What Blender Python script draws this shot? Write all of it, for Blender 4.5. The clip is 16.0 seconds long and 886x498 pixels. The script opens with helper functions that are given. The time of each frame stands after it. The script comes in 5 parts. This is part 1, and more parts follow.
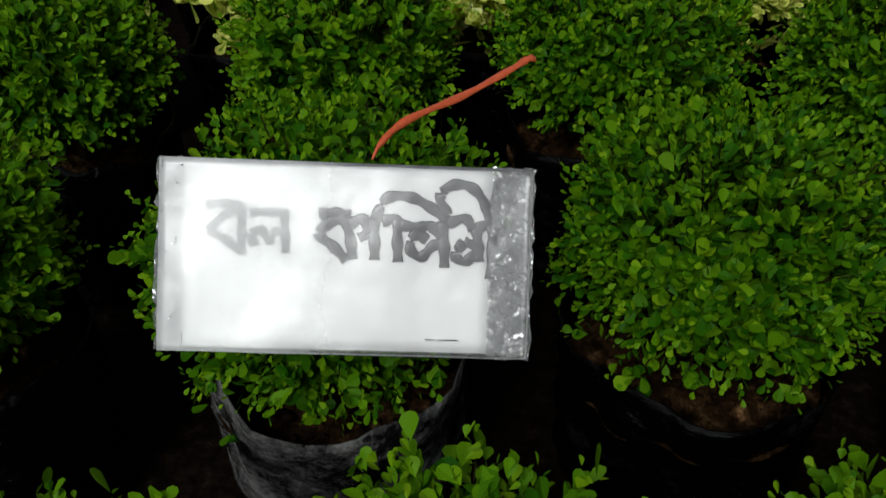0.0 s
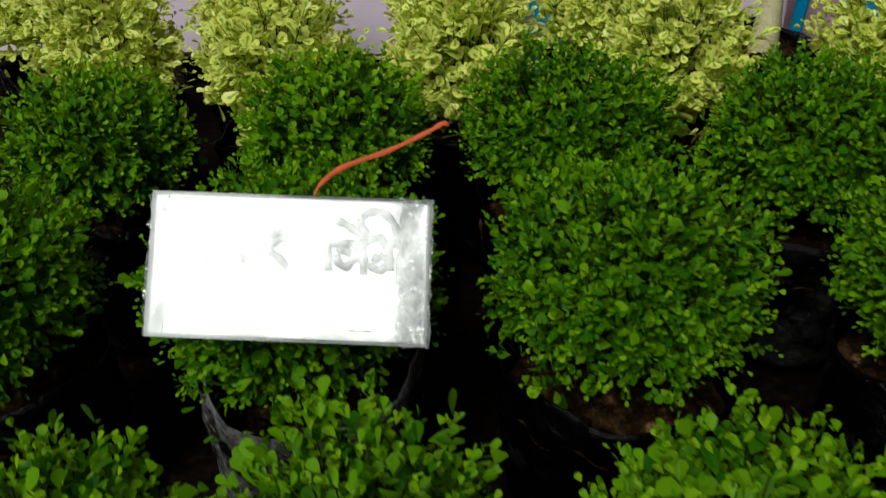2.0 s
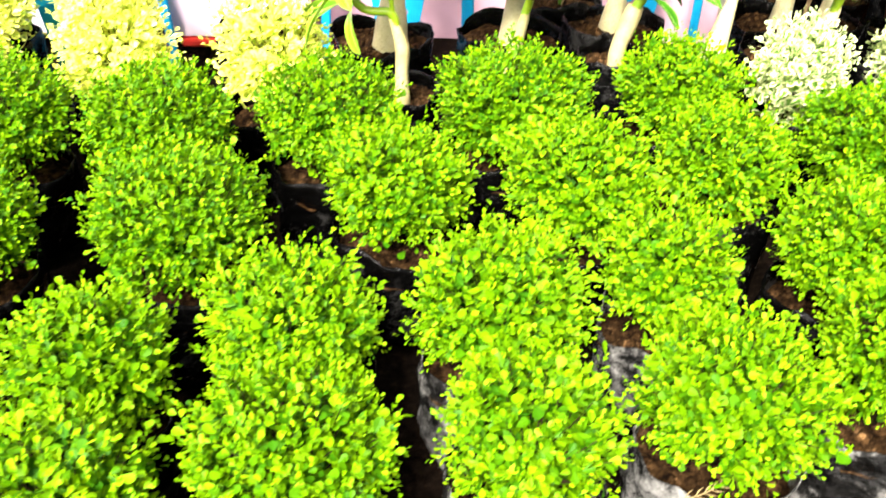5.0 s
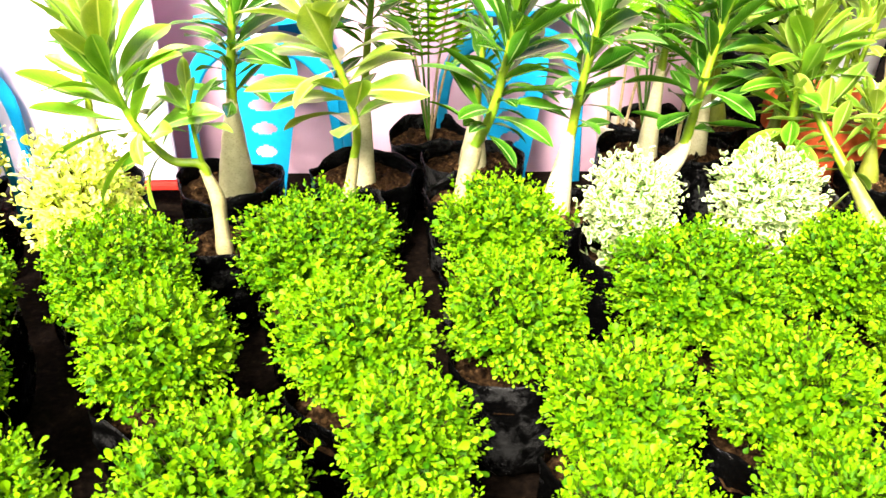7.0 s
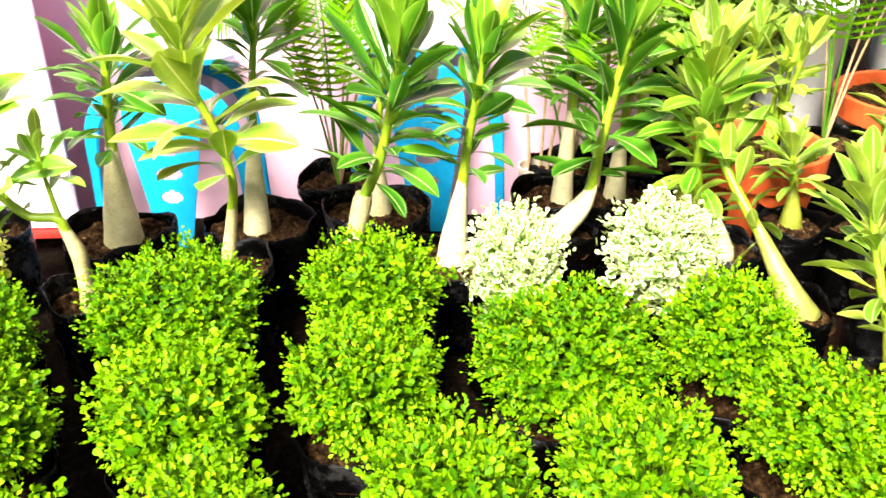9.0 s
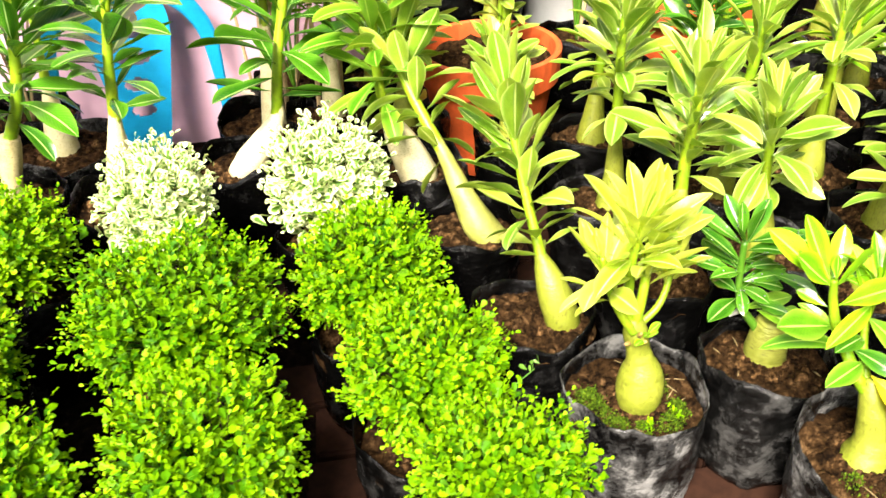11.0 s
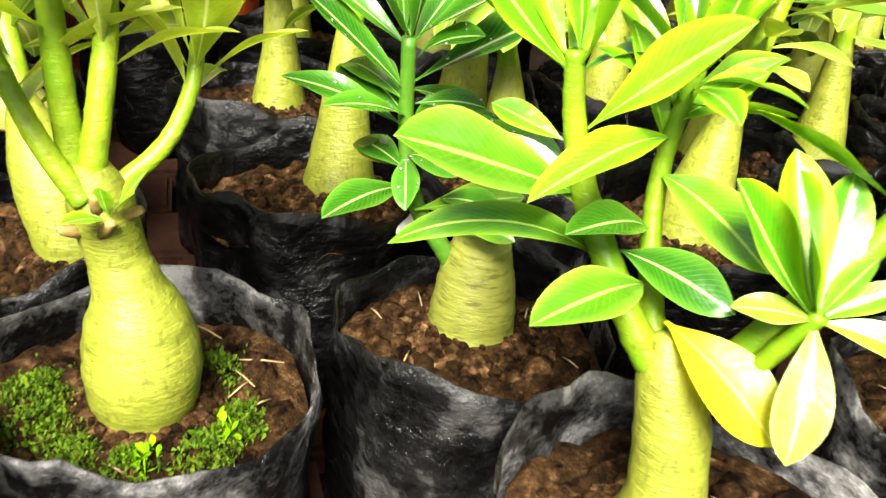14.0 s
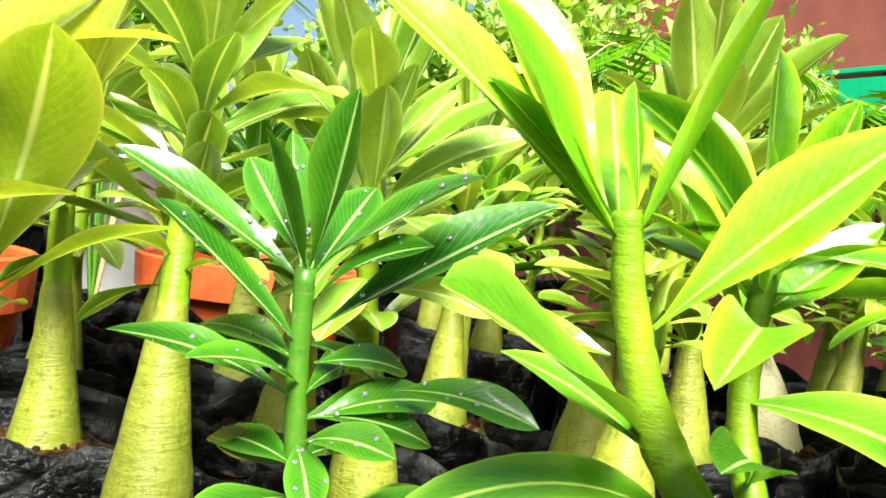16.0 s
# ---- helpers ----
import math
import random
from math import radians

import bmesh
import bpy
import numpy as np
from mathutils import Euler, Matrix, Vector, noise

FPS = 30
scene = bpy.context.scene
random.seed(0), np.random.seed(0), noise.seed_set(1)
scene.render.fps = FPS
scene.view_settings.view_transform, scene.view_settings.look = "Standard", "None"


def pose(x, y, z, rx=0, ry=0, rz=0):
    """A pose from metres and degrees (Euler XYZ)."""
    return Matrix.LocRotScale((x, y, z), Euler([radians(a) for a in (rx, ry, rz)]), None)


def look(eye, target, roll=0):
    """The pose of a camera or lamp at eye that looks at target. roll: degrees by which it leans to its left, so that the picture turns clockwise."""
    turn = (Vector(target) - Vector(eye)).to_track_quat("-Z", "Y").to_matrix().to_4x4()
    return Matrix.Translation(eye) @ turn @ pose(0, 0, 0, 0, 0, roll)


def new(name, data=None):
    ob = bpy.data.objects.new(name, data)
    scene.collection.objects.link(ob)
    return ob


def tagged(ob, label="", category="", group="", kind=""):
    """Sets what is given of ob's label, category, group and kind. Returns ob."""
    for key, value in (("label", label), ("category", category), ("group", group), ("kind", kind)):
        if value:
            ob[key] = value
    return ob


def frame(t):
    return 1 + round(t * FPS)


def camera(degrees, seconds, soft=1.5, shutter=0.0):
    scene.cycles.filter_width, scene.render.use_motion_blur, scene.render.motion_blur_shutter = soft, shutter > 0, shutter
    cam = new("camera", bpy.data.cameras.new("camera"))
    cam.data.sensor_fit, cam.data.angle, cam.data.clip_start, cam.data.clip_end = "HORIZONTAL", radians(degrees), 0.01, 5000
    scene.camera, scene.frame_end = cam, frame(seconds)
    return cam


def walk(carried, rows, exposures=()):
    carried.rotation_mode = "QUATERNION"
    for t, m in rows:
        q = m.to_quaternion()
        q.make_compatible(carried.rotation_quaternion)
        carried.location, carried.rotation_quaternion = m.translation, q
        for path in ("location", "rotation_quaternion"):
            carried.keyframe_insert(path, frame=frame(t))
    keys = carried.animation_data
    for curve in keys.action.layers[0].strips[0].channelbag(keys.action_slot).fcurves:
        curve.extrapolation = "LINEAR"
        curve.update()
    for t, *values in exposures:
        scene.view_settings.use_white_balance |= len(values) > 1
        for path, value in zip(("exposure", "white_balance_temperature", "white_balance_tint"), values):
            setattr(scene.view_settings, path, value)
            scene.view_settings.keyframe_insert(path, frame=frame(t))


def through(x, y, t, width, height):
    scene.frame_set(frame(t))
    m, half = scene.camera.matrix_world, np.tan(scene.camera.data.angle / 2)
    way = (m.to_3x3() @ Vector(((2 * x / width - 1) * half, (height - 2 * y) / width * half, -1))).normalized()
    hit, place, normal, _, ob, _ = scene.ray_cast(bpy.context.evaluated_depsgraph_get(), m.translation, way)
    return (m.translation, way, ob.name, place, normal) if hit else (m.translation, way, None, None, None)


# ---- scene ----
cam = camera(54.6, 16.0, soft=1.5, shutter=0.2)
PATH = [
    (0, (0.028, 0.003, 0.739), (-0.012, 1.516, -0.568), 0.9),
    (0.5, (0.03, -0.002, 0.75), (-0.012, 1.603, -0.442), 1.5),
    (1, (0.046, -0.013, 0.761), (-0.02, 1.661, -0.332), 1.2),
    (1.5, (0.064, -0.043, 0.787), (-0.031, 1.647, -0.278), 0.2),
    (2, (0.144, -0.162, 0.774), (-0.037, 1.508, -0.311), -1.7),
    (2.5, (0.263, -0.288, 0.748), (0.056, 1.355, -0.374), -2.1),
    (3, (0.308, -0.431, 0.815), (0.245, 1.146, -0.413), -0.1),
    (3.5, (0.374, -0.582, 0.991), (0.416, 0.969, -0.27), -0.1),
    (4, (0.523, -0.622, 1.083), (0.62, 0.913, -0.195), 0.0),
    (4.5, (0.763, -0.601, 1.1), (0.843, 0.934, -0.18), 1.0),
    (5, (0.941, -0.562, 1.073), (1.064, 1.03, -0.131), 2.9),
    (5.2, (0.981, -0.538, 1.072), (1.147, 1.101, -0.062), 3.3),
    (7.3, (1.441, -0.461, 1.116), (1.503, 1.27, 0.117), 0.3),
    (7.5, (1.49, -0.459, 1.085), (1.531, 1.265, 0.073), 0.9),
    (8, (1.569, -0.444, 1.11), (1.528, 1.325, 0.178), 0.9),
    (8.2, (1.58, -0.42, 1.117), (1.521, 1.369, 0.224), 0.9),
    (10.3, (1.903, -0.288, 1.095), (2.168, 1.364, -0.001), -2.0),
    (10.5, (1.965, -0.272, 1.09), (2.232, 1.372, -0.018), -1.8),
    (11, (2.139, -0.226, 1.077), (2.358, 1.402, -0.063), -1.7),
    (11.5, (2.295, -0.196, 1.065), (2.467, 1.466, -0.033), -0.9),
    (12, (2.443, -0.222, 1.02), (2.661, 1.498, 0.023), 0.9),
    (12.5, (2.46, -0.23, 0.982), (2.764, 1.504, 0.033), 0.9),
    (13, (2.423, -0.102, 0.816), (2.827, 1.592, -0.167), 2.2),
    (13.5, (2.486, 0.033, 0.647), (2.954, 1.684, -0.381), 5.2),
    (14, (2.562, 0.189, 0.528), (3.115, 1.854, -0.432), 7.1),
    (14.5, (2.551, 0.271, 0.450), (3.240, 2.007, -0.264), 6.0),
    (15, (2.535, 0.307, 0.425), (3.380, 2.069, 0.000), 5.4),
    (15.5, (2.540, 0.334, 0.410), (3.505, 2.073, 0.202), 6.1),
    (16, (2.545, 0.351, 0.414), (3.599, 2.049, 0.345), 7.2),
]
EXPOSURE = [
    (0.0, -1.3, 5850, 5), (1.0, -1.1, 5950, 3), (2.2, -0.74, 6050, 0), (2.6, -0.08, 6150, -1), (3.0, 1.12, 6350, 1), (3.5, 1.72, 6600, 7), (4.2, 2.45, 6700, 10), (5.2, 2.5, 6700, 10),
    (8.2, 2.4, 6650, 10), (10.3, 2.32, 6800, 11), (12.2, 2.27, 6800, 11), (13.0, 2.22, 6500, 9), (13.6, 2.31, 6600, 10), (14.5, 2.25, 6500, 7), (15.1, 2.27, 6450, 6), (16.0, 2.18, 6300, 3)]
walk(cam, [(t, look(e, g, r)) for t, e, g, r in PATH], EXPOSURE)

# ---- light ----
SUN_UP, SUN_TURN = 48, 204
world = bpy.data.worlds.new("sky")
scene.world = world
world.use_nodes = True
wn, wl = world.node_tree.nodes, world.node_tree.links
sky = wn.new("ShaderNodeTexSky")
sky.sky_type = "NISHITA"
sky.sun_disc = False
sky.sun_elevation, sky.sun_rotation = radians(SUN_UP), radians(SUN_TURN)
sky.dust_density, sky.ozone_density = 4.0, 1.0
wl.new(sky.outputs[0], wn["Background"].inputs[0])
wn["Background"].inputs[1].default_value = 0.042
sun_data = bpy.data.lights.new("sun", "SUN")
sun_data.energy, sun_data.angle, sun_data.color = 4.9, radians(24), (1.0, 0.95, 0.87)
sun = new("sun", sun_data)
# the lamp shines down its -z, from the compass turn of the sky's sun
az, el = radians(SUN_TURN), radians(SUN_UP)
sun.matrix_world = look((math.sin(az) * math.cos(el) * 20, math.cos(az) * math.cos(el) * 20, math.sin(el) * 20), (0, 0, 0))

# ---- materials ----
def shader(name):
    m = bpy.data.materials.new(name)
    m.use_nodes = True
    return m, m.node_tree.nodes, m.node_tree.links, m.node_tree.nodes["Principled BSDF"]


def ramp(n, l, fac, stops):
    r = n.new("ShaderNodeValToRGB")
    els = r.color_ramp.elements
    while len(els) < len(stops):
        els.new(0.5)
    for e, (p, c) in zip(els, stops):
        e.position, e.color = p, (*c, 1)
    l.new(fac, r.inputs[0])
    return r.outputs[0]


def noise_tex(n, l, scale, detail=4.0, rough=0.6, vec=None):
    t = n.new("ShaderNodeTexNoise")
    t.inputs["Scale"].default_value, t.inputs["Detail"].default_value, t.inputs["Roughness"].default_value = scale, detail, rough
    if vec is not None:
        l.new(vec, t.inputs["Vector"])
    return t.outputs["Fac"]


def coords(n, kind="Object"):
    return n.new("ShaderNodeTexCoord").outputs[kind]


def stretched(n, l, vec, s):
    m = n.new("ShaderNodeMapping")
    m.inputs["Scale"].default_value = s
    l.new(vec, m.inputs["Vector"])
    return m.outputs[0]


def mixed(n, l, fac, a, b, mode="MIX"):
    x = n.new("ShaderNodeMix")
    x.data_type, x.blend_type = "RGBA", mode
    for i, v in ((0, fac), (6, a), (7, b)):
        if isinstance(v, (int, float)):
            x.inputs[i].default_value = v
        elif isinstance(v, tuple):
            x.inputs[i].default_value = (*v, 1)
        else:
            l.new(v, x.inputs[i])
    return x.outputs[2]


def bumped(n, l, p, height, strength=0.4, dist=0.002):
    b = n.new("ShaderNodeBump")
    b.inputs["Strength"].default_value, b.inputs["Distance"].default_value = strength, dist
    l.new(height, b.inputs["Height"])
    l.new(b.outputs[0], p.inputs["Normal"])


def leafy(m, n, l, p, colour, through, share=0.3):
    """Adds light passing through the blade."""
    t = n.new("ShaderNodeBsdfTranslucent")
    l.new(mixed(n, l, 1.0, colour, through, "MULTIPLY"), t.inputs[0])
    mx = n.new("ShaderNodeMixShader")
    mx.inputs[0].default_value = share
    l.new(p.outputs[0], mx.inputs[1])
    l.new(t.outputs[0], mx.inputs[2])
    l.new(mx.outputs[0], n["Material Output"].inputs[0])


def small_leaf(name, stops, rough=0.35, through=(1.6, 1.5, 0.3), share=0.25):
    m, n, l, p = shader(name)
    g = n.new("ShaderNodeNewGeometry")
    c = ramp(n, l, g.outputs["Random Per Island"], stops)
    k = noise_tex(n, l, 900.0, 2.0, 0.5, coords(n))
    c = mixed(n, l, 0.25, c, ramp(n, l, k, [(0.3, (0.55, 0.6, 0.4)), (0.7, (1, 1, 1))]), "MULTIPLY")
    l.new(c, p.inputs["Base Color"])
    p.inputs["Roughness"].default_value = rough
    p.inputs["Specular IOR Level"].default_value = 0.08
    leafy(m, n, l, p, c, through, share)
    return m


# older blades; shade inside the crowns is put into this darker green too
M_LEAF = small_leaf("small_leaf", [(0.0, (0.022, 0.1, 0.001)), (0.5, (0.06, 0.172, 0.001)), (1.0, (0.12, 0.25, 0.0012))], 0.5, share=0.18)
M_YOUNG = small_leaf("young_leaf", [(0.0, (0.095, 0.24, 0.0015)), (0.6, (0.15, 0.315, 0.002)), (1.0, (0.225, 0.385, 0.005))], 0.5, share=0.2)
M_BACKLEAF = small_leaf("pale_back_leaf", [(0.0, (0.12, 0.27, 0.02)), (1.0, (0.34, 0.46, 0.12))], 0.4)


def edged_leaf(name, centre, margin, at=0.55, share=0.25):
    """A variegated blade: green along the middle, pale towards the margin."""
    m, n, l, p = shader(name)
    a = n.new("ShaderNodeAttribute")
    a.attribute_name = "margin"
    k = noise_tex(n, l, 260.0, 3.0, 0.6, coords(n))
    s = n.new("ShaderNodeMath")
    s.operation = "MULTIPLY_ADD"
    s.inputs[1].default_value = 0.5
    l.new(k, s.inputs[0])
    l.new(a.outputs["Fac"], s.inputs[2])
    g = n.new("ShaderNodeNewGeometry")
    c = ramp(n, l, s.outputs[0], [(at - 0.06, centre), (at + 0.12, margin)])
    c = mixed(n, l, 0.6, c, ramp(n, l, g.outputs["Random Per Island"], [(0, (0.55, 0.62, 0.4)), (1, (1, 1, 1))]), "MULTIPLY")
    l.new(c, p.inputs["Base Color"])
    p.inputs["Roughness"].default_value = 0.4
    leafy(m, n, l, p, c, (1.2, 1.2, 0.6), share)
    return m


M_GOLD = edged_leaf("golden_leaf", (0.25, 0.42, 0.014), (0.86, 0.88, 0.2), 0.53)
M_CREAM = edged_leaf("cream_leaf", (0.13, 0.28, 0.035), (0.82, 0.85, 0.52), 0.76)


def big_leaf(name, dark, light, rib, edge, rough=0.3, share=0.3, gloss=0.5, margin=0.26):
    m, n, l, p = shader(name)
    uv = n.new("ShaderNodeSeparateXYZ")
    l.new(coords(n, "UV"), uv.inputs[0])
    rnd = n.new("ShaderNodeObjectInfo").outputs["Random"]
    blade = mixed(n, l, rnd, dark, light)
    k = noise_tex(n, l, 45.0, 4.0, 0.6, coords(n))
    broad = noise_tex(n, l, 3.2, 3.0, 0.5, coords(n))
    blade = mixed(n, l, 0.8, blade, ramp(n, l, broad, [(0.3, (0.68, 0.8, 0.7)), (0.7, (1.18, 1.1, 1.1))]), "MULTIPLY")
    blade = mixed(n, l, 0.5, blade, ramp(n, l, k, [(0.3, (0.6, 0.68, 0.5)), (0.7, (1.15, 1.1, 1.0))]), "MULTIPLY")
    off = n.new("ShaderNodeMath")
    off.operation = "SUBTRACT"
    off.inputs[1].default_value = 0.5
    l.new(uv.outputs[0], off.inputs[0])
    ab = n.new("ShaderNodeMath")
    ab.operation = "ABSOLUTE"
    l.new(off.outputs[0], ab.inputs[0])
    # side veins run forward from the midrib
    vn = n.new("ShaderNodeMath")
    vn.operation = "MULTIPLY_ADD"
    vn.inputs[1].default_value = -0.55
    l.new(ab.outputs[0], vn.inputs[0])
    l.new(uv.outputs[1], vn.inputs[2])
    cb = n.new("ShaderNodeCombineXYZ")
    l.new(vn.outputs[0], cb.inputs[0])
    w = n.new("ShaderNodeTexWave")
    w.inputs["Scale"].default_value = 5.5
    l.new(cb.outputs[0], w.inputs["Vector"])
    vein = ramp(n, l, w.outputs["Fac"], [(0.9, (0, 0, 0)), (1.0, (0.13, 0.13, 0.13))])
    c = mixed(n, l, vein, blade, rib)
    c = mixed(n, l, ramp(n, l, ab.outputs[0], [(0.016, (1, 1, 1)), (0.045, (0, 0, 0))]), c, rib)
    c = mixed(n, l, ramp(n, l, ab.outputs[0], [(margin, (0, 0, 0)), (0.46, (0.4, 0.4, 0.4)), (0.495, (0.9, 0.9, 0.9))]), c, edge)
    l.new(c, p.inputs["Base Color"])
    p.inputs["Roughness"].default_value = rough
    p.inputs["Specular IOR Level"].default_value = gloss
    hb = n.new("ShaderNodeMath")
    hb.operation = "MULTIPLY_ADD"
    hb.inputs[1].default_value = 0.008
    l.new(w.outputs["Fac"], hb.inputs[0])
    l.new(noise_tex(n, l, 5.0, 3.0, 0.5, coords(n)), hb.inputs[2])
    bumped(n, l, p, hb.outputs[0], 0.07, 0.02)
    leafy(m, n, l, p, c, (1.4, 1.3, 0.5), share)
    return m



M_DARK = big_leaf("deep_green_leaf", (0.014, 0.09, 0.003), (0.045, 0.165, 0.006), (0.29, 0.44, 0.12), (0.11, 0.26, 0.02), 0.26, 0.22)
M_MID = big_leaf("fresh_green_leaf", (0.1, 0.232, 0.008), (0.3, 0.405, 0.04), (0.54, 0.6, 0.2), (0.42, 0.52, 0.13), 0.3, 0.24, 1.0, 0.37)
M_MEADOW = big_leaf("meadow_green_leaf", (0.048, 0.18, 0.004), (0.15, 0.33, 0.014), (0.36, 0.52, 0.09), (0.28, 0.46, 0.04), 0.28, 0.2, 0.7)
M_BUTTER = big_leaf("pale_yellow_leaf", (0.29, 0.44, 0.02), (0.53, 0.61, 0.08), (0.64, 0.69, 0.34), (0.6, 0.66, 0.12), 0.32, 0.42, 0.8)
M_LIME = big_leaf("lime_leaf", (0.05, 0.21, 0.002), (0.165, 0.38, 0.006), (0.42, 0.58, 0.1), (0.38, 0.55, 0.014), 0.28, 0.17, 0.8)
M_OLIVE = big_leaf("fading_olive_leaf", (0.09, 0.12, 0.006), (0.13, 0.15, 0.01), (0.22, 0.24, 0.04), (0.15, 0.17, 0.015), 0.4, 0.15)
M_OLD = big_leaf("yellowed_leaf", (0.6, 0.5, 0.006), (0.65, 0.58, 0.01), (0.66, 0.6, 0.1), (0.6, 0.5, 0.01), 0.4, 0.35)


def bark(name, a, b, scar, scale=60.0, rough=0.45, dist=0.0012, gloss=0.4, grain=(0.7, 0.7, 0.45)):
    m, n, l, p = shader(name)
    o = coords(n)
    big = noise_tex(n, l, 22.0, 4.0, 0.6, o)
    fine = noise_tex(n, l, scale * 6, 3.0, 0.6, stretched(n, l, o, grain))
    ring = noise_tex(n, l, 75.0, 5.0, 0.7, stretched(n, l, o, (0.7, 0.7, 2.6)))
    c = ramp(n, l, big, [(0.3, a), (0.68, b)])
    c = mixed(n, l, ramp(n, l, fine, [(0.32, (0.6, 0.6, 0.6)), (0.46, (0, 0, 0))]), c, scar)
    c = mixed(n, l, ramp(n, l, ring, [(0.28, (0.5, 0.5, 0.5)), (0.38, (0, 0, 0))]), c, scar)
    l.new(c, p.inputs["Base Color"])
    p.inputs["Roughness"].default_value = rough
    p.inputs["Specular IOR Level"].default_value = gloss
    hh = n.new("ShaderNodeMath")
    hh.operation = "MULTIPLY_ADD"
    hh.inputs[1].default_value = 0.35
    l.new(fine, hh.inputs[0])
    l.new(ring, hh.inputs[2])
    bumped(n, l, p, hh.outputs[0], 0.7, dist)
    return m


M_CAUDEX = bark("swollen_bark", (0.102, 0.128, 0.008), (0.23, 0.25, 0.028), (0.07, 0.066, 0.01), 34.0, 0.42, 0.0026, grain=(1.3, 1.3, 0.5))
M_PALE = bark("pale_bark", (0.43, 0.38, 0.19), (0.64, 0.58, 0.35), (0.22, 0.17, 0.07), 60.0, 0.45, 0.002, grain=(0.6, 0.6, 1.1))
M_CREAM_BARK = bark("cream_bark", (0.15, 0.16, 0.025), (0.28, 0.285, 0.065), (0.08, 0.07, 0.015), 50.0, 0.45, 0.0022, grain=(1.0, 1.0, 0.7))
M_TAN = bark("tan_bark", (0.28, 0.235, 0.1), (0.44, 0.39, 0.19), (0.12, 0.085, 0.03), 50.0, 0.5, 0.0024, grain=(0.7, 0.7, 1.0))
M_STEM = bark("green_stem", (0.095, 0.205, 0.004), (0.235, 0.32, 0.01), (0.13, 0.14, 0.016), 40.0, 0.4, 0.0016)
M_LSTEM = bark("mid_green_stem", (0.06, 0.15, 0.003), (0.17, 0.26, 0.008), (0.1, 0.11, 0.01), 40.0, 0.4, 0.0014, 0.2)
M_DKSTEM = bark("dark_green_stem", (0.03, 0.11, 0.006), (0.07, 0.18, 0.01), (0.14, 0.17, 0.03), 40.0, 0.4, 0.0008)
M_TWIG = bark("twig_bark", (0.012, 0.009, 0.004), (0.03, 0.022, 0.01), (0.008, 0.006, 0.003), 40.0, 0.9, 0.001, 0.02)


def make_plastic(name, film, haze, dirt, at=(0.47, 0.59, 0.78), rough=0.72, relief=0.014, gloss=0.14):
    """Black film, a thin haze of dust on it and thicker dried dirt in patches."""
    m, n, l, p = shader(name)
    o = coords(n)
    dust = noise_tex(n, l, 15.0, 9.0, rough, o)
    crease = noise_tex(n, l, 48.0, 6.0, 0.62, stretched(n, l, o, (0.7, 0.7, 1.0)))
    sh = n.new("ShaderNodeMath")
    sh.operation = "MULTIPLY_ADD"
    sh.inputs[1].default_value = 0.1
    l.new(n.new("ShaderNodeObjectInfo").outputs["Random"], sh.inputs[0])
    l.new(dust, sh.inputs[2])
    c = ramp(n, l, sh.outputs[0], [(q, (v, v * 0.985, v * 0.95)) for q, v in zip(at, (film, haze, dirt))])
    l.new(c, p.inputs["Base Color"])
    l.new(ramp(n, l, dust, [(0.4, (0.11, 0.11, 0.11)), (0.7, (0.4, 0.4, 0.4))]), p.inputs["Roughness"])
    p.inputs["Specular IOR Level"].default_value = gloss
    bumped(n, l, p, crease, 1.0, relief)
    return m


def make_soil(name, a, b, c3, wet=0.85):
    m, n, l, p = shader(name)
    o = coords(n)
    k = noise_tex(n, l, 60.0, 7.0, 0.7, o)
    f = noise_tex(n, l, 330.0, 4.0, 0.7, o)
    c = ramp(n, l, k, [(0.38, a), (0.55, b), (0.75, c3)])
    c = mixed(n, l, 0.7, c, ramp(n, l, f, [(0.35, (0.4, 0.36, 0.33)), (0.65, (1.15, 1.1, 1.05))]), "MULTIPLY")
    g = n.new("ShaderNodeNewGeometry")
    c = mixed(n, l, 1.0, c, ramp(n, l, g.outputs["Random Per Island"], [(0.0, (0.45, 0.45, 0.45)), (0.75, (1.1, 1.05, 1.0)), (1.0, (2.6, 2.5, 2.3))]), "MULTIPLY")
    l.new(c, p.inputs["Base Color"])
    p.inputs["Roughness"].default_value = wet
    p.inputs["Specular IOR Level"].default_value = 0.03
    bumped(n, l, p, f, 0.9, 0.003)
    return m


M_PLASTIC = make_plastic("black_bag_plastic", 0.001, 0.0009, 0.025, relief=0.009, gloss=0.11)
# dust on the film; the sky's sheen is put into the same pale grey
M_DUSTY_SHEEN = make_plastic("dusty_sheen_bag_plastic", 0.0015, 0.009, 0.25, (0.4, 0.51, 0.72))
M_WORN = make_plastic("worn_bag_plastic", 0.002, 0.03, 0.165, (0.43, 0.52, 0.63), 0.68, 0.007, 0.22)
M_SCUFFED = make_plastic("scuffed_bag_plastic", 0.0015, 0.006, 0.05, (0.51, 0.61, 0.75), 0.7, 0.009, 0.2)
M_SOIL = make_soil("bag_soil", (0.004, 0.0022, 0.001), (0.034, 0.019, 0.008), (0.17, 0.105, 0.05))
# near black: the shade between the bags is put into the earth's colour
M_EARTH = make_soil("shade_dark_earth", (0.0015, 0.001, 0.0007), (0.005, 0.0034, 0.0024), (0.016, 0.011, 0.007))
M_MOSS = small_leaf("moss", [(0.0, (0.018, 0.05, 0.003)), (1.0, (0.1, 0.16, 0.008))], 0.7)


